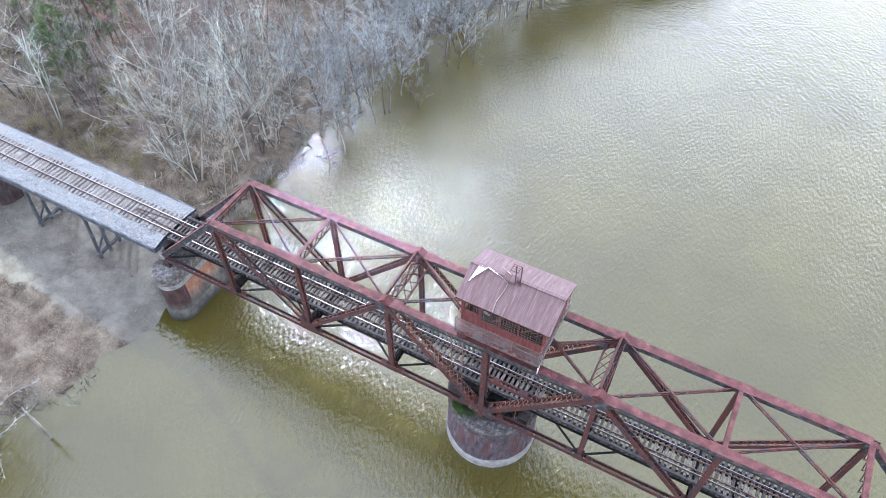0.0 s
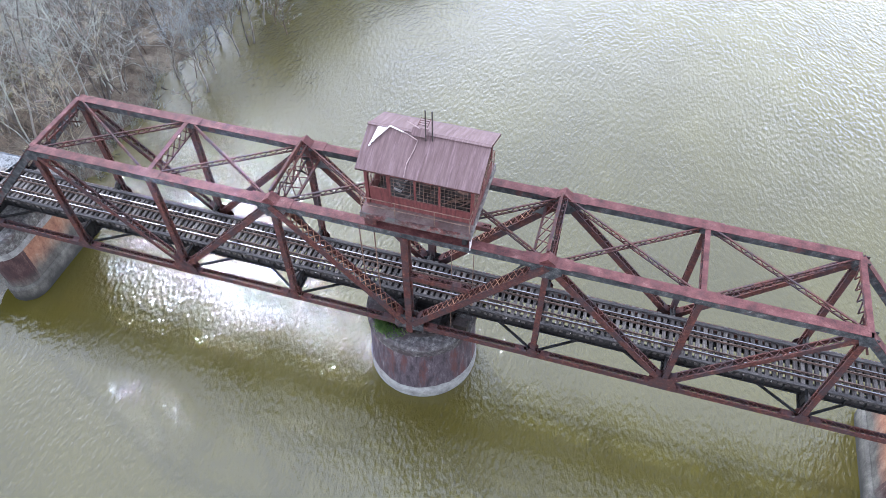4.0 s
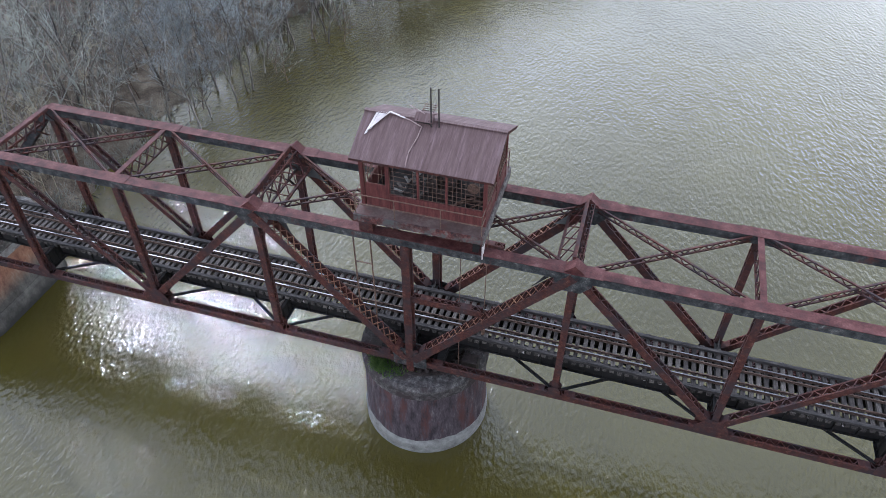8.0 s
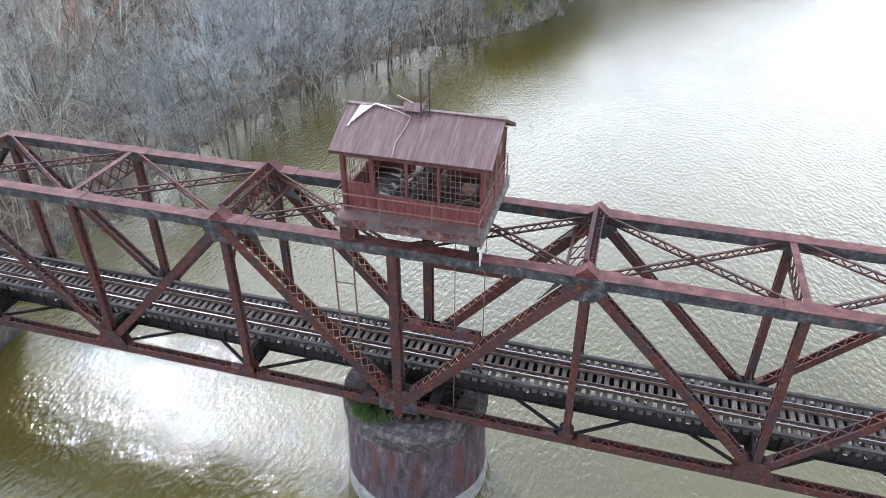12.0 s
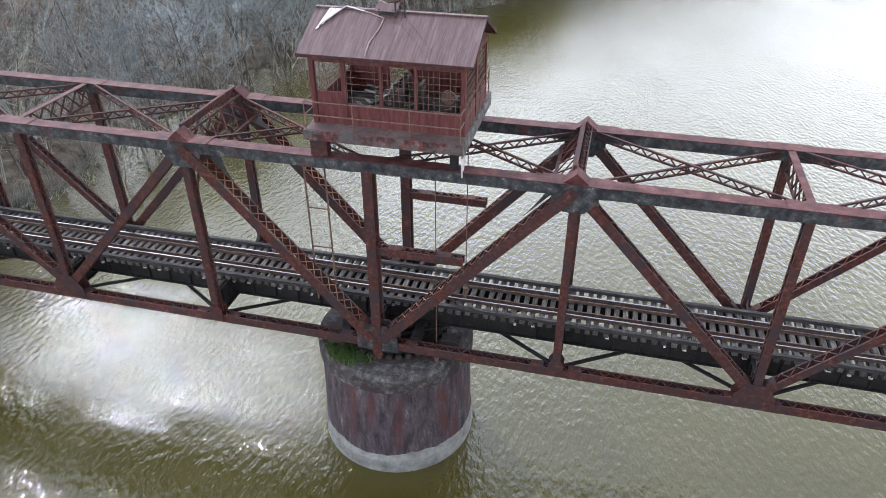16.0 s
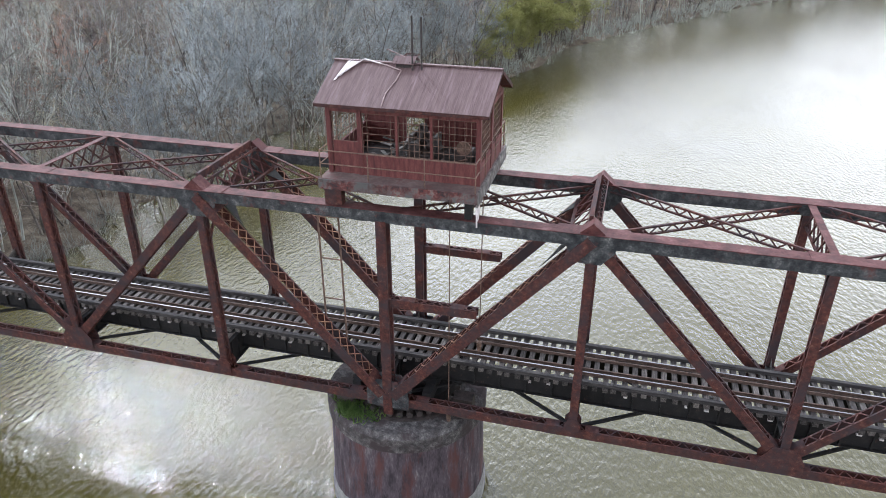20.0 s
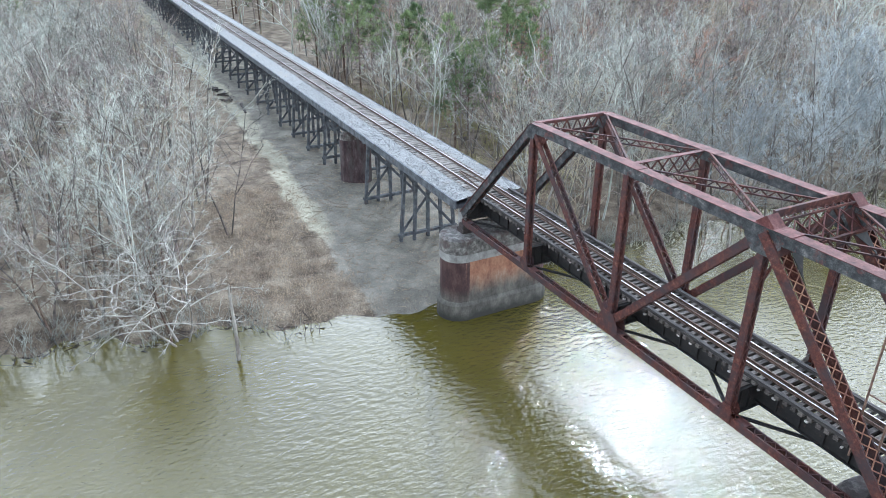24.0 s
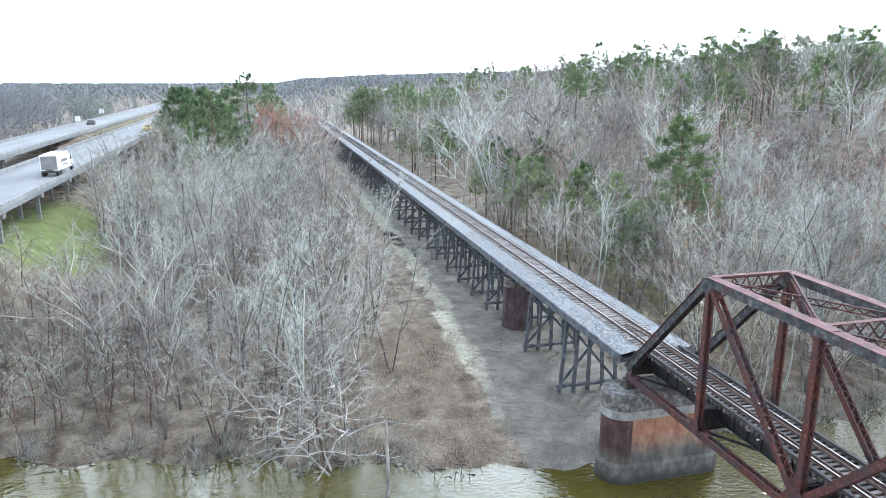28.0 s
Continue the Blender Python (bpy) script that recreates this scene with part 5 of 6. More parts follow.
# ---- trees ----
def spikes(V, F, p0, p1, r, rng):
    """Thin three-sided tapering twigs, added in bulk: p0, p1 are arrays of points."""
    d = p1 - p0
    d /= np.linalg.norm(d, axis=1)[:, None] + 1e-9
    a = np.cross(d, rng.normal(size=d.shape))
    a /= np.linalg.norm(a, axis=1)[:, None] + 1e-9
    c = np.cross(d, a)
    k = sum(len(v) for v in V)
    n = len(p0)
    r = np.asarray(r).reshape(-1, 1)
    ring = [p0 + r * (a * math.cos(q) + c * math.sin(q)) for q in (0, 2.094, 4.189)]
    V.append(np.stack([*ring, p1], 1).reshape(-1, 3))
    base = k + 4 * np.arange(n)[:, None]
    F.append((base[:, :, None] + np.array([[0, 1, 3], [1, 2, 3], [2, 0, 3]])[None]).reshape(-1, 3))


def mesh_of(name, V, F, mat):
    me = bpy.data.meshes.new(name)
    v, f = np.concatenate(V), np.concatenate(F)
    me.vertices.add(len(v))
    me.vertices.foreach_set("co", v.ravel())
    me.loops.add(f.size)
    me.loops.foreach_set("vertex_index", f.ravel())
    me.polygons.add(len(f))
    me.polygons.foreach_set("loop_start", np.arange(0, f.size, 3))
    me.polygons.foreach_set("loop_total", np.full(len(f), 3))
    me.materials.append(mat)
    me.update()
    me.validate()
    return me


def children(p0, p1, r, n, spread, ratio, rng, lo=0.25, lift=0.25):
    """n shoots off every branch p0-p1, between lo and the tip."""
    m = len(p0)
    f = rng.uniform(lo, 1.0, (m, n, 1))
    d = (p1 - p0)[:, None]
    length = np.linalg.norm(d, axis=2, keepdims=True)
    q0 = p0[:, None] + d * f
    way = d / (length + 1e-9) + rng.normal(size=(m, n, 3)) * spread + np.array([0, 0, lift])
    way /= np.linalg.norm(way, axis=2, keepdims=True)
    q1 = q0 + way * length * ratio * rng.uniform(0.6, 1.25, (m, n, 1)) * (1.15 - 0.45 * f)
    rr = (r.reshape(-1, 1) * np.ones((m, n))) * 0.5
    return q0.reshape(-1, 3), q1.reshape(-1, 3), rr.reshape(-1)


def run(b, pts, radii, sides):
    """A tapering branch as one run of joined rings through the points."""
    k = len(b.v)
    n = len(pts)
    for i in range(n):
        d = pts[min(i + 1, n - 1)] - pts[max(i - 1, 0)]
        d = d / np.linalg.norm(d)
        a = np.cross(d, (0.31, 0.95, 0.05))
        a /= np.linalg.norm(a)
        c = np.cross(d, a)
        for j in range(sides):
            w = 6.2832 * j / sides
            b.v.append(tuple(pts[i] + radii[i] * (a * math.cos(w) + c * math.sin(w))))
    for i in range(n - 1):
        for j in range(sides):
            q, e = k + i * sides, (j + 1) % sides
            b.f.append((q + j, q + e, q + sides + e, q + sides + j))


def bare_tree(seed, h, counts=(2, 5, 5, 2), wide=0.55, fine=0.015, segs=(6, 4), sides=5, leaf=None, slim=1.0, droop=0.0):
    """Arrays for a leafless tree of one or more stems with crooked limbs: (stems), (limbs), (twigs)."""
    rng = np.random.RandomState(seed)
    r0 = 0.0085 * h + 0.02
    LV, LF, CV, CF_ = [], [], [], []
    stems, limbs = [], Build()
    s0, s1, sr = [], [], []

    def grow(b, p, d, length, r, n, wobble, rise, bare):
        pts, radii = [p], [r]
        for j in range(n):
            d = d / np.linalg.norm(d)
            q = p + d * length / n * rng.uniform(0.8, 1.2)
            if j >= bare:
                s0.append(p)
                s1.append(q)
                sr.append(r)
            r *= 0.8
            p = q
            pts.append(p)
            radii.append(r)
            d = d + rng.normal(size=3) * wobble + np.array([0, 0, rise])
        run(b, pts, radii, sides)
        return pts

    az0 = rng.uniform(0, 6.28)
    for k in range(counts[0]):
        az = az0 + 6.28 * k / counts[0] + rng.normal() * 0.4
        lean = wide * (rng.uniform(0.1, 0.25) if counts[0] == 1 else rng.uniform(0.25, 0.6))
        hh = h * rng.uniform(0.78, 1.05)
        stems.append(Build())
        stem = grow(stems[-1], np.array([0.25 * math.cos(az), 0.25 * math.sin(az), -0.4]), np.array([math.cos(az) * lean, math.sin(az) * lean, 1.0]), hh, r0 * (1.0 if k == 0 else rng.uniform(0.65, 0.9)), segs[0], 0.11, 0.05, segs[0] // 2)
        for j in range(counts[1]):
            f = 0.3 + 0.58 * (j + rng.uniform(0, 0.9)) / counts[1]
            i = f * segs[0]
            p = stem[int(i)] + (stem[int(i) + 1] - stem[int(i)]) * (i % 1)
            la = az + 2.4 * j + rng.normal() * 0.5
            out = wide * rng.uniform(1.5, 3.0)
            grow(limbs, p, np.array([math.cos(la) * out, math.sin(la) * out, 1.0]), hh * (0.22 + 0.36 * (1 - f)) * rng.uniform(0.8, 1.3), r0 * 0.45 * slim * (1.1 - f * 0.6), segs[1], 0.24 + 0.12 * (slim < 1), 0.06 - droop, 1 if segs[1] > 2 else 0)
    s0, s1, sr = np.array(s0), np.array(s1), np.array(sr)
    a, c, r = children(s0, s1, sr, 2, 0.5, 1.15 * 4 / segs[1] * 0.75 + 0.25, rng, 0.0, 0.12 - droop)
    spikes(LV, LF, a, c, np.maximum(r * 0.75, fine * 1.5), rng)
    a2, c2, r2 = children(a, c, np.maximum(r * 0.5, fine), counts[2], 0.6, 0.6, rng, 0.1, 0.1)
    spikes(CV, CF_, a2, c2, np.maximum(r2 * 0.7, fine * 1.15), rng)
    tips = c2
    if counts[3]:
        a3, c3, r3 = children(a2, c2, r2, counts[3], 0.75, 0.75, rng, 0.15, 0.08)
        spikes(CV, CF_, a3, c3, np.full(len(a3), fine), rng)
        tips = np.concatenate([c2, c3])
    if leaf:
        way = rng.normal(size=(len(tips) * 3, 3))
        way /= np.linalg.norm(way, axis=1)[:, None]
        at = np.repeat(tips, 3, 0) + rng.normal(size=(len(tips) * 3, 3)) * 0.2
        spikes(CV, CF_, at - way * leaf, at + way * leaf, np.full(len(at), leaf * 0.55), rng)
    halves = lambda b: np.array([[q[0], q[1], q[2]] for q in b.f] + [[q[0], q[2], q[3]] for q in b.f])
    k = sum(len(v) for v in LV)
    LV.append(np.array(limbs.v, float))
    LF.append(halves(limbs) + k)
    return [([np.array(b.v, float)], [halves(b)]) for b in stems] + [(LV, LF), (CV, CF_)]


def make_tree(name, seed, h, trunk_mat, twig_mat, label, counts=(2, 5, 5, 2), wide=0.5, leaf=None, segs=(6, 4), slim=1.0, droop=0.0, limb_mat=None):
    *stems, limbs, twigs = bare_tree(seed, h, counts, wide=wide, leaf=leaf, segs=segs, slim=slim, droop=droop)
    t = thing(name, label, "tree", group="bare riverside trees", at=(0, 0, -60))
    for nm, (v, f), m in [("trunk", q, trunk_mat) for q in stems] + [("branchwork", limbs, limb_mat or trunk_mat), ("crown", twigs, twig_mat)]:
        o = new(nm, mesh_of(nm, v, f, m))
        o.parent = t
        if nm == "branchwork":
            tagged(o, kind="stuff")
    return t


def pine_tree(seed, h, crown_from=0.4, clump=12, needles=11, size=1.0):
    rng = np.random.RandomState(seed)
    b = Build()
    b.tube((0, 0, -0.4), (0, 0, h * 0.6), 0.012 * h, 0.008 * h, 8, False)
    b.tube((0, 0, h * 0.6), (rng.normal() * 0.2, rng.normal() * 0.2, h), 0.008 * h, 0.02, 6, False)
    n = int(60 * (1 - crown_from) * h / 14)
    f = np.sort(rng.uniform(crown_from, 0.99, n))
    az = np.arange(n) * 2.4 + rng.normal(size=n) * 0.5
    ln = h * 0.3 * min(1, 1.7 * (1 - crown_from)) * (np.clip(1.04 - f, 0.02, 1) / (1 - crown_from + 0.04)) ** 0.8 * 1.1 * rng.uniform(0.6, 1.25, n)
    p0 = np.stack([0 * f, 0 * f, f * h], 1)
    p1 = p0 + np.stack([np.cos(az) * ln, np.sin(az) * ln, ln * (0.05 + 0.5 * (f - 0.5))], 1)
    V, F = [], []
    for a, c in zip(p0, p1):
        b.tube(a, c, 0.05, 0.015, 4, False)
    a, c, r = children(p0, p1, np.full(n, 0.03), clump, 0.55, 0.38, rng, 0.35, 0.15)
    V2, F2 = [], []
    spikes(V2, F2, a, c, np.full(len(a), 0.014), rng)
    m = len(c)
    tip = np.repeat(c, needles, 0)
    way = rng.normal(size=(m * needles, 3)) + np.array([0, 0, 0.45])
    way /= np.linalg.norm(way, axis=1)[:, None]
    spikes(V, F, tip - way * 0.05 + rng.normal(size=tip.shape) * 0.16, tip + way * rng.uniform(0.3, 0.6, (len(tip), 1)) * size, np.full(len(tip), 0.036 * size), rng)
    k = sum(len(v) for v in V2)
    V2.append(np.array(b.v, float))
    F2.append(np.array([[q[0], q[1], q[2]] for q in b.f] + [[q[0], q[2], q[3]] for q in b.f]) + k)
    return (V2, F2), (V, F)


def make_pine(seed, h, crown_from, clump=11, needles=9):
    (tv, tf), (cv, cf) = pine_tree(seed, h, crown_from, clump, needles, 1.3)
    t = thing("pine_tree", "green pine with bare lower trunk", "tree", group="pines behind the trestle", at=(0, 0, -60))
    o = new("trunk", mesh_of("trunk", tv, tf, PINE_BARK))
    o.parent = t
    o = new("crown", mesh_of("crown", cv, cf, PINE))
    o.parent = t
    return t


rng = np.random.RandomState(11)
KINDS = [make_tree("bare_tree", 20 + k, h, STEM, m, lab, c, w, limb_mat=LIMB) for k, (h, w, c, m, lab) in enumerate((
    (17, 0.45, (2, 5, 5, 2), TWIG, "leafless grey tree on the wooded bank"), (19, 0.4, (1, 9, 5, 2), TWIG, "tall leafless grey tree on the wooded bank"),
    (15, 0.55, (3, 4, 4, 2), TWIG_RED, "leafless tree with mauve twigs"), (17.5, 0.5, (2, 5, 5, 2), TWIG_TAN, "leafless tree with tan twigs"),
    (13, 0.6, (3, 4, 4, 2), TWIG, "low spreading leafless tree"), (18, 0.5, (2, 6, 4, 2), TWIG_RED, "tall leafless tree with mauve twigs")))]
SMALL = [make_tree("bare_sapling", 40 + k, h, PINE_BARK, TWIG, "thin leafless sapling near the water", (1, 7, 4, 1), 0.5) for k, h in enumerate((6, 8, 9.5))]
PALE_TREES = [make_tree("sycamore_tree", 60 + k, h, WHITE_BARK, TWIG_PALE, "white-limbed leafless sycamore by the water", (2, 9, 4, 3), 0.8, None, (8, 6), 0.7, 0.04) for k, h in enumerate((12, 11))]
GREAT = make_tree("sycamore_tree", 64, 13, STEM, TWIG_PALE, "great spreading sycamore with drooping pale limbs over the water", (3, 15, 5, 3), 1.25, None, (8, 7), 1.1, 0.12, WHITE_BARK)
BUDS = [make_tree("budding_tree", 70 + k, h, BARK, BUD, "tree with reddish spring buds", (2, 6, 5, 3), 0.5) for k, h in enumerate((16, 13))]
YELS = [make_tree("yellow_green_tree", 75, 12, BARK, YEL, "tree with fresh yellow-green leaves", (2, 7, 5, 2), 0.55, 0.13)]
PINES = [make_pine(80, 19, 0.4), make_pine(81, 16, 0.36), make_pine(82, 22, 0.25, 17, 12), make_pine(83, 27, 0.74)]
FLOODED = [make_tree("flooded_tree", 90 + k, h, STEM, TWIG_BLUE, "leafless tree standing in flood water, veil glare in its blue-grey tone", c, w, limb_mat=LIMB) for k, (h, c, w) in enumerate(((18, (1, 12, 5, 3), 0.4), (16, (2, 6, 5, 3), 0.36), (14, (1, 12, 5, 3), 0.45)))]
used = set()


def plant(kind, x, y, s=1.0, turn=None):
    turn = random.uniform(0, 360) if turn is None else turn
    z = max(float(height(x, y)), WATER_Z - 0.8) - 0.05
    m = Matrix.Translation((x, y, z)) @ Matrix.Rotation(radians(turn), 4, "Z") @ Matrix.Diagonal((s, s, s, 1))
    if kind.name not in used:
        used.add(kind.name)
        kind.matrix_basis = m
        return kind
    t = copy_thing(kind, Matrix.Identity(4))
    t.matrix_basis = m
    return t


def near(kinds, n, x0, x1, y0, y1, gap, keep, s0=0.8, s1=1.15):
    spots = []
    tries = 0
    while len(spots) < n and tries < n * 60:
        tries += 1
        x, y = rng.uniform(x0, x1), rng.uniform(y0, y1)
        if not keep(x, y) or any((x - a) ** 2 + (y - c) ** 2 < gap * gap for a, c in spots):
            continue
        spots.append((x, y))
        plant(kinds[rng.randint(len(kinds))], x, y, rng.uniform(s0, s1))
    return spots


inland = lambda x, y: float(shore_x(y)) - x
# the named ones first
plant(GREAT, -38.6, -23.1, 1.0, 40)
plant(PALE_TREES[1], -44.5, -27.5, 1.0, 150)
plant(PALE_TREES[0], -50, -22, 1.0, 250)
plant(PALE_TREES[1], -57, -19, 0.9, 10)
for x, y, s in ((-41, 13.5, 1.0), (-44.5, 18, 1.05), (-40.5, 19, 1.0), (-47, 13, 1.05), (-43, 23, 1.0)):
    plant(KINDS[1 if x < -42 else 0], x, y, s)
plant(PALE_TREES[0], -40, 22, 0.9, 200)
plant(PALE_TREES[1], -46, 30, 0.8, 90)
plant(YELS[0], -11, 99, 1.0, 0)
for x, y, s in ((-9, 104, 1.15), (-8, 109, 1.25), (-7.5, 114, 1.3), (-13, 106, 1.2), (-4.5, 119, 1.1)):
    plant(YELS[0], x, y, s)
for k in range(16):
    y = 88 + k * 2.3
    plant(YELS[0], float(shore_x(y)) - 0.5 - 2.6 * (k * 0.62 % 2), y, 0.7 + 0.5 * (k * 0.37 % 1))
plant(BUDS[0], -165, -21, 1.3, 0)
plant(BUDS[0], -172, -26, 1.35, 70)
plant(BUDS[1], -150, -18, 1.0, 140)
for x, y, q in ((-168, -19, 1.25), (-160, -21, 1.3), (-164, -25, 1.2), (-176, -23, 1.35), (-181, -25, 1.4)):
    plant(BUDS[0], x, y, q)
for x, y, s in ((-158, -25, 1.2), (-180, -21, 1.35), (-186, -26, 1.4), (-173, -18, 1.25)):
    plant(BUDS[0], x, y, s)
for x, y, k, s in ((-74, 26, 2, 0.98), (-222, -31, 3, 1.05), (-160, 50, 3, 0.95), (-82, 34, 1, 0.8), (-98, 14, 0, 0.75), (-103, 18, 1, 0.85), (-108, 15, 1, 0.8), (-114, 17, 0, 0.75), (-120, 14, 1, 0.85), (-127, 18, 0, 0.8),
                   (-170, 16, 0, 0.85), (-180, 22, 1, 0.9), (-190, 14, 0, 0.8), (-150, -37, 0, 1.25), (-156, -42, 1, 1.4), (-160, -34, 1, 1.5), (-168, -40, 2, 1.1), (-142, -40, 1, 1.0), (-185, -45, 2, 1.1), (-176, -46, 0, 1.25), (-182, -40, 0, 1.2), (-190, -48, 1, 1.4), (-198, -42, 0, 1.2), (-66, 14, 0, 0.6), (-70, 18, 1, 0.7), (-92, 20, 1, 0.8), (-96, 23, 0, 0.7), (-87, 24, 1, 0.8), (-118, 24, 0, 0.8)):
    plant(PINES[k], x, y, s)
south = lambda x, y: inland(x, y) > 1.5 and not (x < -72 and y < (-50.5 if x < -98 else -43)) and y < (-20 if x > -50 else -16.5) and y > (-51 if x < -98 else -43 + 0.6 * max(0, x + 55))
north = lambda x, y: inland(x, y) > (1.5 if y < 50 else 9) and y > 9 + 4 * math.sin(x * 0.2)
near(KINDS, 85, -135, -38, -52, -12, 3.2, south, 0.7, 1.05)
near(KINDS, 26, -150, -92, -51, -40, 2.8, lambda x, y: True, 0.55, 0.8)
near(SMALL, 40, -60, -36, -60, -12, 2.0, lambda x, y: inland(x, y) > -0.5 and y < -20)
near(KINDS[:4], 9, -54, -37, 9, 25, 3.0, north, 0.85, 1.05)
near(KINDS, 48, -110, -20, 9, 52, 3.2, north, 0.6, 1.0)
near(KINDS[:4], 22, -80, -40, 50, 95, 3.4, lambda x, y: inland(x, y) > 3, 0.8, 1.1)
near(FLOODED + [KINDS[0]], 34, -48, -14, 46, 96, 3.0, lambda x, y: inland(x, y) > 3, 0.85, 1.15)
near(SMALL, 34, -50, -12, 11, 90, 2.0, lambda x, y: -9 < inland(x, y) < 9)
near(FLOODED, 20, -40, -20, 24, 44, 2.8, lambda x, y: -7 < inland(x, y) < 2, 0.7, 0.95)
near(FLOODED, 52, -40, -14, 44, 90, 2.3, lambda x, y: -7 < inland(x, y) < 4, 0.8, 1.1)
near(SMALL, 30, -74, -45, -57, -39, 2.0, lambda x, y: inland(x, y) > 0.8, 0.9, 1.2)
near([KINDS[0], KINDS[1], KINDS[4]], 9, -72, -47, -55, -42, 3.0, lambda x, y: inland(x, y) > 1.5, 0.5, 0.65)
near(BUDS, 12, -120, -45, 20, 75, 6, north, 0.8, 1.1)

# woods that nobody could count, joined
def wood(name, spots, counts, mat, label, hs, fine=0.035, wide=0.55):
    V, F, tones = [], [], []
    k = 0
    flat = []
    for j in range(6):
        vs, fs, n = [], [], 0
        for v, f in bare_tree(200 + j, 17, counts, wide, fine, (4, 2) if counts is LOW else (5, 3), 3):
            fs.append(np.concatenate(f) + n)
            vs.append(np.concatenate(v))
            n += len(vs[-1])
        flat.append((np.concatenate(vs), np.concatenate(fs)))
    for x, y in spots:
        v, f = flat[rng.randint(len(flat))]
        a, s = rng.uniform(0, 6.28), rng.uniform(*hs) / 17
        c, q = math.cos(a) * s, math.sin(a) * s
        z = max(float(height(x, y)), WATER_Z - 0.5)
        V.append(np.stack([v[:, 0] * c - v[:, 1] * q + x, v[:, 0] * q + v[:, 1] * c + y, v[:, 2] * s + z], 1))
        F.append(f + k)
        k += len(v)
        tones.append(np.full(len(v), rng.uniform()))
    me = mesh_of(name, V, F, mat)
    tone = np.concatenate(tones)
    me.color_attributes.new("tone", "FLOAT_COLOR", "POINT").data.foreach_set("color", np.stack([tone, tone, tone, tone * 0 + 1], 1).ravel())
    return tagged(new(name, me), label, "woods", kind="stuff")


def scatter(n, x0, x1, y0, y1, keep):
    out = []
    while len(out) < n:
        x, y = rng.uniform(x0, x1), rng.uniform(y0, y1)
        if keep(x, y):
            out.append((x, y))
    return out


MIDDLE, LOW = (2, 4, 4, 1), (1, 5, 3, 1)
wood("north_thicket", scatter(70, -110, -18, 9, 47, lambda x, y: north(x, y) and inland(x, y) > (1 if y < 24 else 7)), MIDDLE, WOODS, "dense grey leafless woods by the water", (9, 16), 0.022, 0.42)
wood("hill_thicket", scatter(90, -120, -55, 47, 80, north), MIDDLE, WOODS, "dense leafless woods up the slope", (10, 16), 0.03, 0.45)
wood("south_thicket", scatter(90, -140, -38, -53, -12, south), MIDDLE, WOODS, "dense grey leafless woods by the trestle", (8, 14), 0.022, 0.42)
wood("north_woods", scatter(620, -330, -20, 10, 240, lambda x, y: inland(x, y) > 0 and not (x > -110 and y < 75) and y > 8), LOW, WOODS, "grey leafless woods behind the trestle", (14, 20), 0.055, 0.45)
wood("south_woods", scatter(260, -330, -135, -50, -9, lambda x, y: y < -13), LOW, WOODS, "grey leafless woods between trestle and road", (10, 15), 0.055, 0.45)
wood("bank_woods", scatter(270, -30, 150, 86, 330, lambda x, y: 0.5 < inland(x, y) < 40), LOW, WOODS, "leafless trees along the far bank", (12, 18), 0.055, 0.45)
wood("bank_thicket", scatter(130, -25, 110, 92, 260, lambda x, y: 0.3 < inland(x, y) < 12 and not (y < 120 and inland(x, y) < 6)), MIDDLE, WOODS, "pale leafless trees at the far bank's waterline", (9, 15), 0.03, 0.45)
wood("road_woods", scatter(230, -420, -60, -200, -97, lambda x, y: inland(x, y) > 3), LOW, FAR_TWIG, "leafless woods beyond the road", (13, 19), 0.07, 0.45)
def pine_wood(spots, hs):
    base = [pine_tree(300 + j, 17, 0.4, 5, 5, 2.2) for j in range(4)]
    out = ([], []), ([], [])
    k = [0, 0]
    for x, y in spots:
        pair = base[rng.randint(4)]
        a, s = rng.uniform(0, 6.28), rng.uniform(*hs) / 17
        c, q = math.cos(a) * s, math.sin(a) * s
        z = float(height(x, y))
        for i in (0, 1):
            v, f = np.concatenate(pair[i][0]), np.concatenate(pair[i][1])
            out[i][0].append(np.stack([v[:, 0] * c - v[:, 1] * q + x, v[:, 0] * q + v[:, 1] * c + y, v[:, 2] * s + z], 1))
            out[i][1].append(f + k[i])
            k[i] += len(v)
    for i, (name, mat, lab) in enumerate((("pine_trunks", PINE_BARK, "brown trunks of the hill pines"), ("hill_pines", PINE, "dark green pines along the hill's skyline"))):
        tagged(new(name, mesh_of(name, out[i][0], out[i][1], mat)), lab, "woods", kind="stuff")


pine_wood(scatter(55, -330, 0, 60, 250, lambda x, y: inland(x, y) > 25 and float(height(x, y)) > 0) + scatter(26, -240, -90, 60, 210, lambda x, y: 0.35 < (y + 27) / (9 - x) < 1.1 and math.hypot(x, y) > 140) + scatter(25, -330, -200, 12, 60, lambda x, y: y > 12) + scatter(8, -330, -210, -40, -20, lambda x, y: True), (18, 26))


def shrubs(name, spots, n, h, mat, label, thick=0.02):
    """Clumps of thin upright stems."""
    p = np.array(spots)
    z = np.maximum(height(p[:, 0], p[:, 1]), WATER_Z) - 0.1
    base = np.repeat(np.column_stack([p, z]), n, 0)
    way = rng.normal(size=base.shape) * np.array([0.45, 0.45, 0.2]) + np.array([0, 0, 1.0])
    hh = h * rng.uniform(0.4, 1.2, (len(base), 1))
    V, F = [], []
    a = base + rng.normal(size=base.shape) * np.array([0.35, 0.35, 0])
    c = a + way * hh
    spikes(V, F, a, c, np.full(len(a), thick), rng)
    q0, q1, r = children(a, c, np.full(len(a), thick * 0.8), 3, 0.5, 0.45, rng, 0.3)
    spikes(V, F, q0, q1, r + 0.006, rng)
    return tagged(new(name, mesh_of(name, V, F, mat)), label, "brush", kind="stuff")


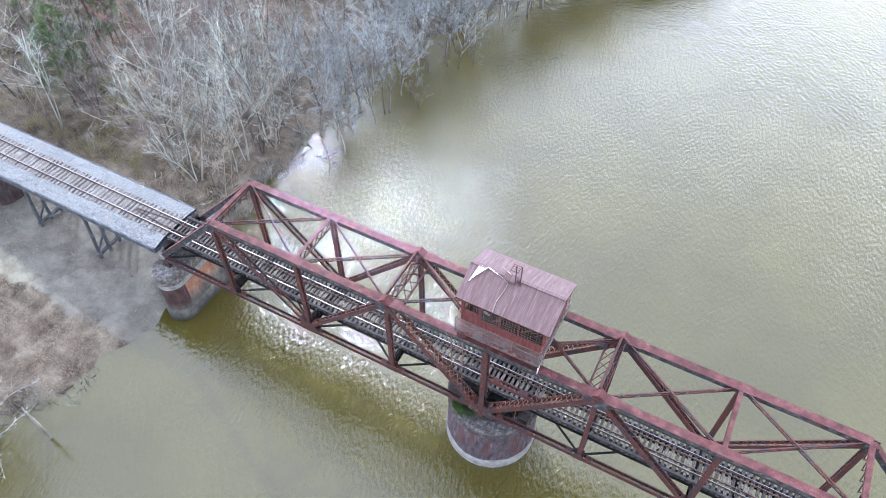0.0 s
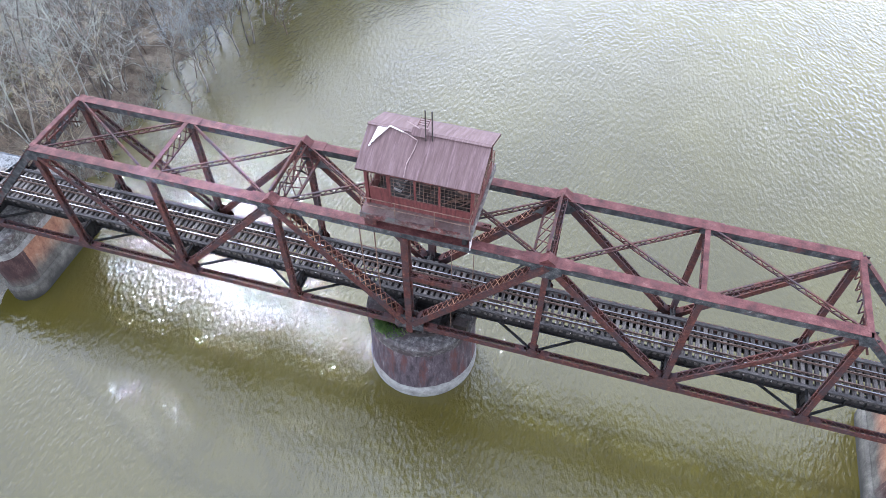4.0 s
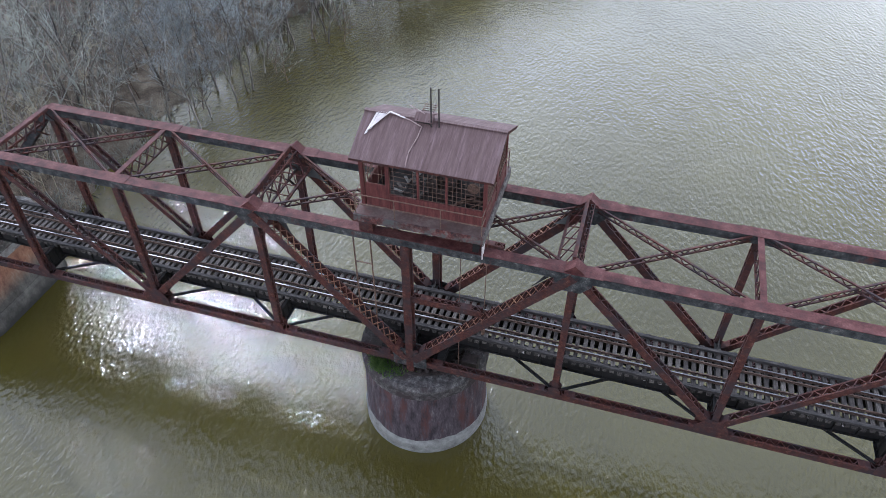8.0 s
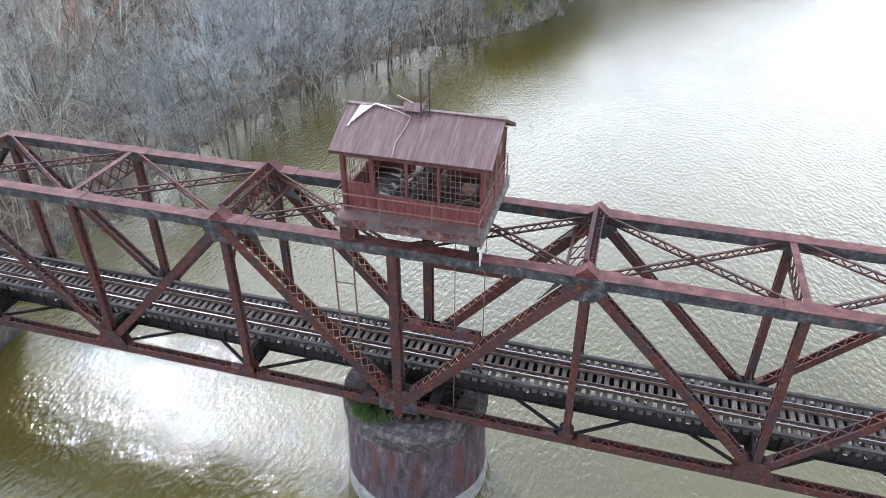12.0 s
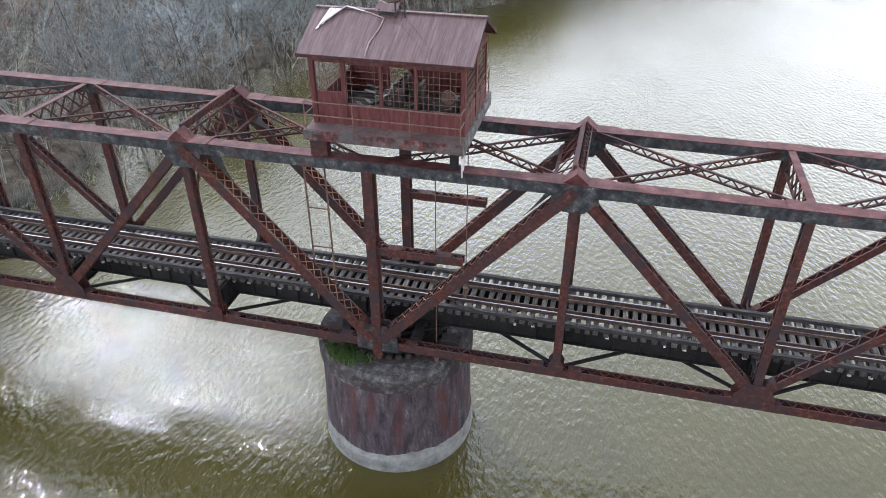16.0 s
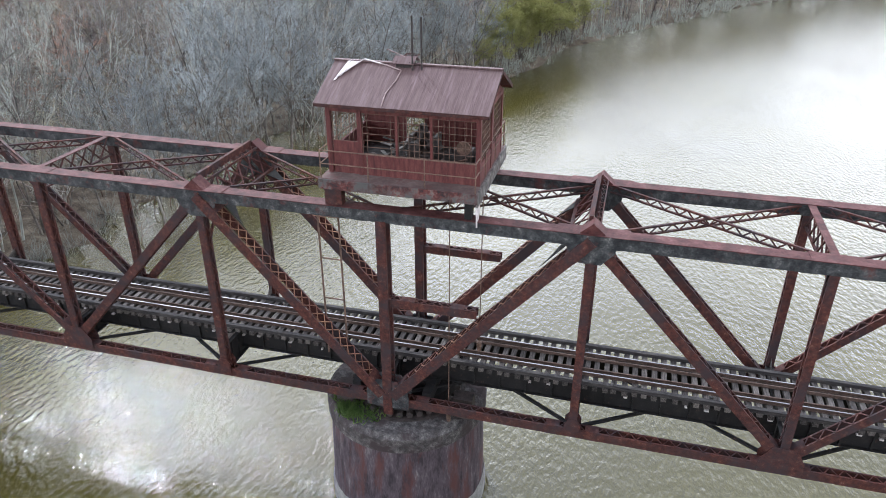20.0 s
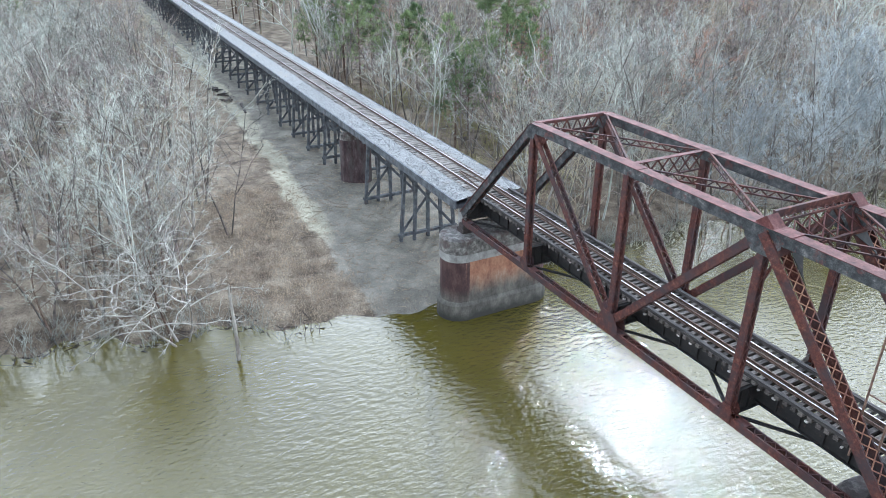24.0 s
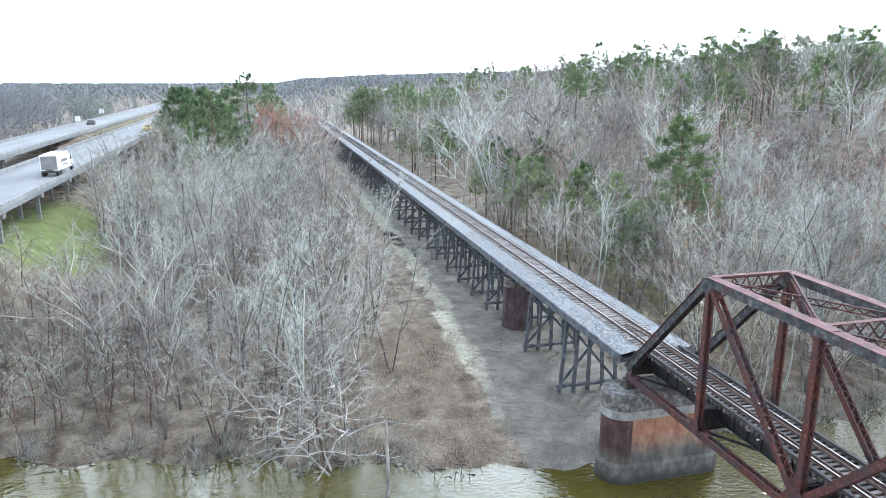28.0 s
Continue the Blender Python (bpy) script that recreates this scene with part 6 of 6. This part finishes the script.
shrubs("shore_brush", scatter(210, -75, -10, -65, 100, lambda x, y: -1.0 < inland(x, y) < 2.0 and (y > 7 or y < -16)), 9, 1.6, TWIG, "grey brush along the water's edge")
# Undergrowth takes the darker BARK to stand for shade beneath the crowns.
shrubs("wood_brush", scatter(520, -120, -20, -52, 80, lambda x, y: inland(x, y) > 2 and (y > 7 or y < -19)), 8, 2.2, BARK, "thin grey undergrowth")
shrubs("track_brush", scatter(420, -120, -38, 4.5, 15, lambda x, y: inland(x, y) > 2), 9, 1.1, BRUSH, "brown dry brush beside the trestle")
shrubs("yellow_scrub", scatter(170, -98, -50, 8, 21, lambda x, y: math.sin(x * 0.5) + math.sin(y * 0.7 + 1) > -0.4), 14, 1.7, SCRUB, "yellow-green scrub below the woods")
shrubs("bank_brush", scatter(420, -25, 120, 84, 280, lambda x, y: -0.5 < inland(x, y) < 6), 9, 2.0, TWIG, "grey brush along the far bank", 0.04)
shrubs("bank_grass", scatter(700, -62, -36, -19, -8, lambda x, y: inland(x, y) > 0.6 and rng.uniform() < math.exp(-((y + 14) / 4) ** 2)), 9, 0.45, BRUSH, "tan dead grass on the bank", 0.015)
lp = np.array(scatter(11000, -80, -35, -30, 12, lambda x, y: inland(x, y) > 0.3))
lz = height(lp[:, 0], lp[:, 1]) + 0.03
V, F = [], []
a = np.column_stack([lp, lz])
spikes(V, F, a, a + rng.normal(size=a.shape) * np.array([0.35, 0.35, 0.05]), np.full(len(a), 0.025), rng)
tagged(new("ground_litter", mesh_of("ground_litter", V, F, BRUSH)), "dead sticks and leaves scattered on the bank", "litter", kind="stuff")
# far treetops out to the horizon
sp = np.array(scatter(26000, -2600, 900, -1500, 2600, lambda x, y: (x < -320 or y > 240 or y < -195) and (inland(x, y) > 5 or inland(x, y) < -200) and not (-92 < y < -50)))
z = height(sp[:, 0], sp[:, 1])
V, F = [], []
dist = np.hypot(sp[:, 0], sp[:, 1])
for lo, hi, n in ((0, 500, 12), (500, 1000, 7), (1000, 9000, 3)):
    pick = (dist >= lo) & (dist < hi)
    a = np.repeat(np.column_stack([sp, z])[pick], n, 0)
    d = np.repeat(dist[pick], n)
    tall = np.repeat(rng.uniform(12, 20, pick.sum()), n)
    up = rng.uniform(0.05, 0.7, len(a))
    a[:, 2] += tall * up - 1.5
    a[:, :2] += rng.normal(size=(len(a), 2)) * (0.4 + d[:, None] * 0.002)
    c = a + np.column_stack([rng.normal(size=(len(a), 2)) * (2.2 + d[:, None] * 0.0012), tall * (1 - up) * rng.uniform(0.5, 1.0, len(a))])
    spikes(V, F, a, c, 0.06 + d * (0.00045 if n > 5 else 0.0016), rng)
tagged(new("far_woods", mesh_of("far_woods", V, F, FAR_TWIG)), "leafless woods out to the horizon, haze painted into the twigs", "woods", kind="stuff")

# dark drift sticks along the water's edge
dp = np.array(scatter(900, -75, -12, -62, 95, lambda x, y: -0.9 < inland(x, y) < 0.9 and not -12 < y < 8))
V, F = [], []
a = np.column_stack([dp, np.maximum(height(dp[:, 0], dp[:, 1]), WATER_Z) + 0.05])
spikes(V, F, a, a + rng.normal(size=a.shape) * np.array([0.7, 0.7, 0.22]) + np.array([0, 0, 0.15]), rng.uniform(0.02, 0.06, len(a)), rng)
tagged(new("drift_sticks", mesh_of("drift_sticks", V, F, DARK)), "dark dead sticks washed up along the shore", "driftwood", kind="stuff")
# dead wood at the water's edge, weeds on the pier
snag = thing("dead_snag", "pale leafless dead trunk standing in the water", "dead tree", at=(-34.6, -20.0, -9.0))
part("trunk", Build().tube((0, 0, 0), (-0.05, 0.1, 3.5), 0.16, 0.12, 8).tube((-0.05, 0.1, 3.5), (0.12, 0.0, 6.4), 0.12, 0.09, 8).tube((0.12, 0, 6.4), (0.2, 0.05, 7.1), 0.08, 0.03, 6), STEM, snag)
for x, y, h, lx in ((-35.6, -15.0, 1.5, 0.3), (-35.2, -13.9, 1.2, -0.4), (-35.9, -14.4, 1.7, 0.1)):
    st = thing("stick", "dead stick poking out of the water", "stick", group="sticks in the water", at=(x, y, -8.6))
    part("stem", Build().tube((0, 0, 0), (lx, 0.15, h), 0.05, 0.02, 6), BARK, st)
drift = thing("driftwood_log", "dark log lying beside the trestle path", "log", at=(-96, -5.2, float(height(-96, -5.2)) + 0.2))
part("log", Build().tube((-2.6, 0.3, 0), (2.6, -0.3, 0), 0.24, 0.18, 8), DARK, drift)
for x, y, n in ((-108.5, -6.8, 7), (-105.0, -6.4, 5), (-100.5, -6.6, 4)):
    heap = thing("debris_heap", "dark broken timbers heaped beside the trestle path", "debris", group="heaps by the path", at=(x, y, float(height(x, y)) + 0.1))
    for k in range(n):
        a = 2.4 * k + x
        px, py = 0.5 * math.cos(a * 1.7), 0.4 * math.sin(a * 2.3)
        part("timber", Build().bar((px - 0.9 * math.cos(a), py - 0.9 * math.sin(a), 0.08 * k), (px + 0.9 * math.cos(a), py + 0.9 * math.sin(a), 0.08 * k + 0.12), 0.24, 0.16), DARK if k % 3 else CAP, heap)
rng = np.random.RandomState(31)
wp = np.column_stack([rng.normal(-1.9, 0.7, 150), rng.normal(-2.75, 0.4, 150), np.full(150, -1.55)])
wp = wp[np.hypot(wp[:, 0], wp[:, 1]) < 3.75]
V, F = [], []
base = np.repeat(wp, 5, 0) + rng.normal(size=(len(wp) * 5, 3)) * np.array([0.12, 0.12, 0])
spikes(V, F, base, base + rng.normal(size=base.shape) * np.array([0.2, 0.2, 0.08]) + np.array([0, 0, 0.45]), np.full(len(base), 0.035), rng)
tagged(new("weeds", mesh_of("weeds", V, F, WEED)), "green weeds growing on the pier top", "weeds", kind="stuff")

# ---- the road bridge ----
road = thing("road_bridge", "pale concrete road bridge on pile bents", "road bridge")
for y0, y1, z in ((-66.5, -55.5, 6.0), (-84.0, -73.5, 6.2)):
    part("deck", Build().box(-900, 300, y0, y1, z - 0.5, z), ASPHALT, road)
    for y in (y0 + 0.15, y1 - 0.15):
        part("parapet", Build().box(-900, 300, y - 0.15, y + 0.15, z, z + 0.55), CONC_ROAD, road)
    for x in range(-140, 60, 15):
        cap = part("pile_cap", Build().box(x - 0.5, x + 0.5, y0 + 0.3, y1 - 0.3, z - 1.2, z - 0.5), CONC_ROAD, road)
        for k in range(5):
            y = y0 + 1.0 + k * (y1 - y0 - 2) / 4
            part("column", Build().box(x - 0.22, x + 0.22, y - 0.22, y + 0.22, -10, z - 1.2), CONC_ROAD, cap)


def box_truck(x, y, z):
    t = thing("box_truck", "white box truck driving on the road bridge", "truck", at=(x, y, z))
    part("cargo_box", Build().box(-3.6, 3.0, -1.2, 1.2, 0.85, 3.15), WHITE, t)
    part("cab", Build().box(-5.6, -3.75, -1.15, 1.15, 0.7, 2.5).box(-6.6, -5.6, -1.0, 1.0, 0.7, 1.7), WHITE, t)
    part("windscreen", Build().box(-5.66, -5.6, -1.0, 1.0, 1.75, 2.4), GLASS_DARK, t)
    part("chassis", Build().box(-6.3, 3.0, -0.5, 0.5, 0.55, 1.0), DARK, t)
    part("rear_door", Build().box(3.0, 3.05, -1.08, 1.08, 1.0, 3.0), CONC_ROAD, t, "grey roll-up rear door")
    part("bumper", Build().box(3.0, 3.2, -1.1, 1.1, 0.6, 0.85), DARK, t)
    part("side_marking", Build().box(-2.4, 1.2, 1.2, 1.212, 1.9, 2.3).box(-1.2, 0.4, 1.2, 1.212, 1.4, 1.6), ASPHALT, t, "plain grey marking on the side")
    part("side_window", Build().box(-5.4, -4.5, 1.15, 1.17, 1.75, 2.5), GLASS_DARK, t)
    for wx in (-5.4, 1.4, 2.5):
        for wy in (-1.0, 1.0):
            part("wheel", Build().tube((wx, wy - 0.17, 0.5), (wx, wy + 0.17, 0.5), 0.5, n=16), RUBBER, t)
    return t


box_truck(-110.5, -57.9, 6.0)


def car(x, y, z, paint, label):
    c = thing("car", label, "car", at=(x, y, z))
    ring = [(-2.2, 0.35), (2.2, 0.35), (2.2, 0.8), (1.2, 0.95), (0.6, 1.4), (-1.2, 1.42), (-1.9, 1.0), (-2.2, 0.9)]
    part("body", Build().profile((0, -0.85, 0), (0, 0.85, 0), ring, (1, 0, 0)), paint, c)
    part("windscreen", Build().plate([(0.66, -0.7, 1.36), (0.66, 0.7, 1.36), (1.18, 0.75, 0.99), (1.18, -0.75, 0.99)], 0.03), GLASS_DARK, c)
    for wx in (-1.35, 1.4):
        for wy in (-0.8, 0.8):
            part("wheel", Build().tube((wx, wy - 0.12, 0.33), (wx, wy + 0.12, 0.33), 0.33, n=14), RUBBER, c)
    return c


car(-209, -58.5, 6.0, YELLOW, "yellow car on the road bridge")
car(-235, -78.5, 6.2, DARK, "dark car on the far carriageway")
for x, y in ((-265, -89), (-300, -88)):
    sg = thing("road_sign", "white road sign on a thin post", "sign", group="road signs", at=(x, y, float(height(x, y))))
    part("post", Build().tube((0, 0, 0), (0, 0, 5.0), 0.08, n=6), IRON, sg)
    part("board", Build().box(-0.05, 0.05, -0.9, 0.9, 3.4, 5.2), WHITE, sg)
# guard rail along the strip between the carriageways
rail = thing("guard_rail", "grey metal guard rail beside the road", "guard rail", at=(0, 0, 0))
part("beam", Build().box(-330, -150, -67.2, -67.1, 6.45, 6.8), IRON, rail)
for x in range(-328, -150, 6):
    part("post", Build().box(x - 0.08, x + 0.08, -67.1, -66.95, 5.2, 6.75), IRON, rail)
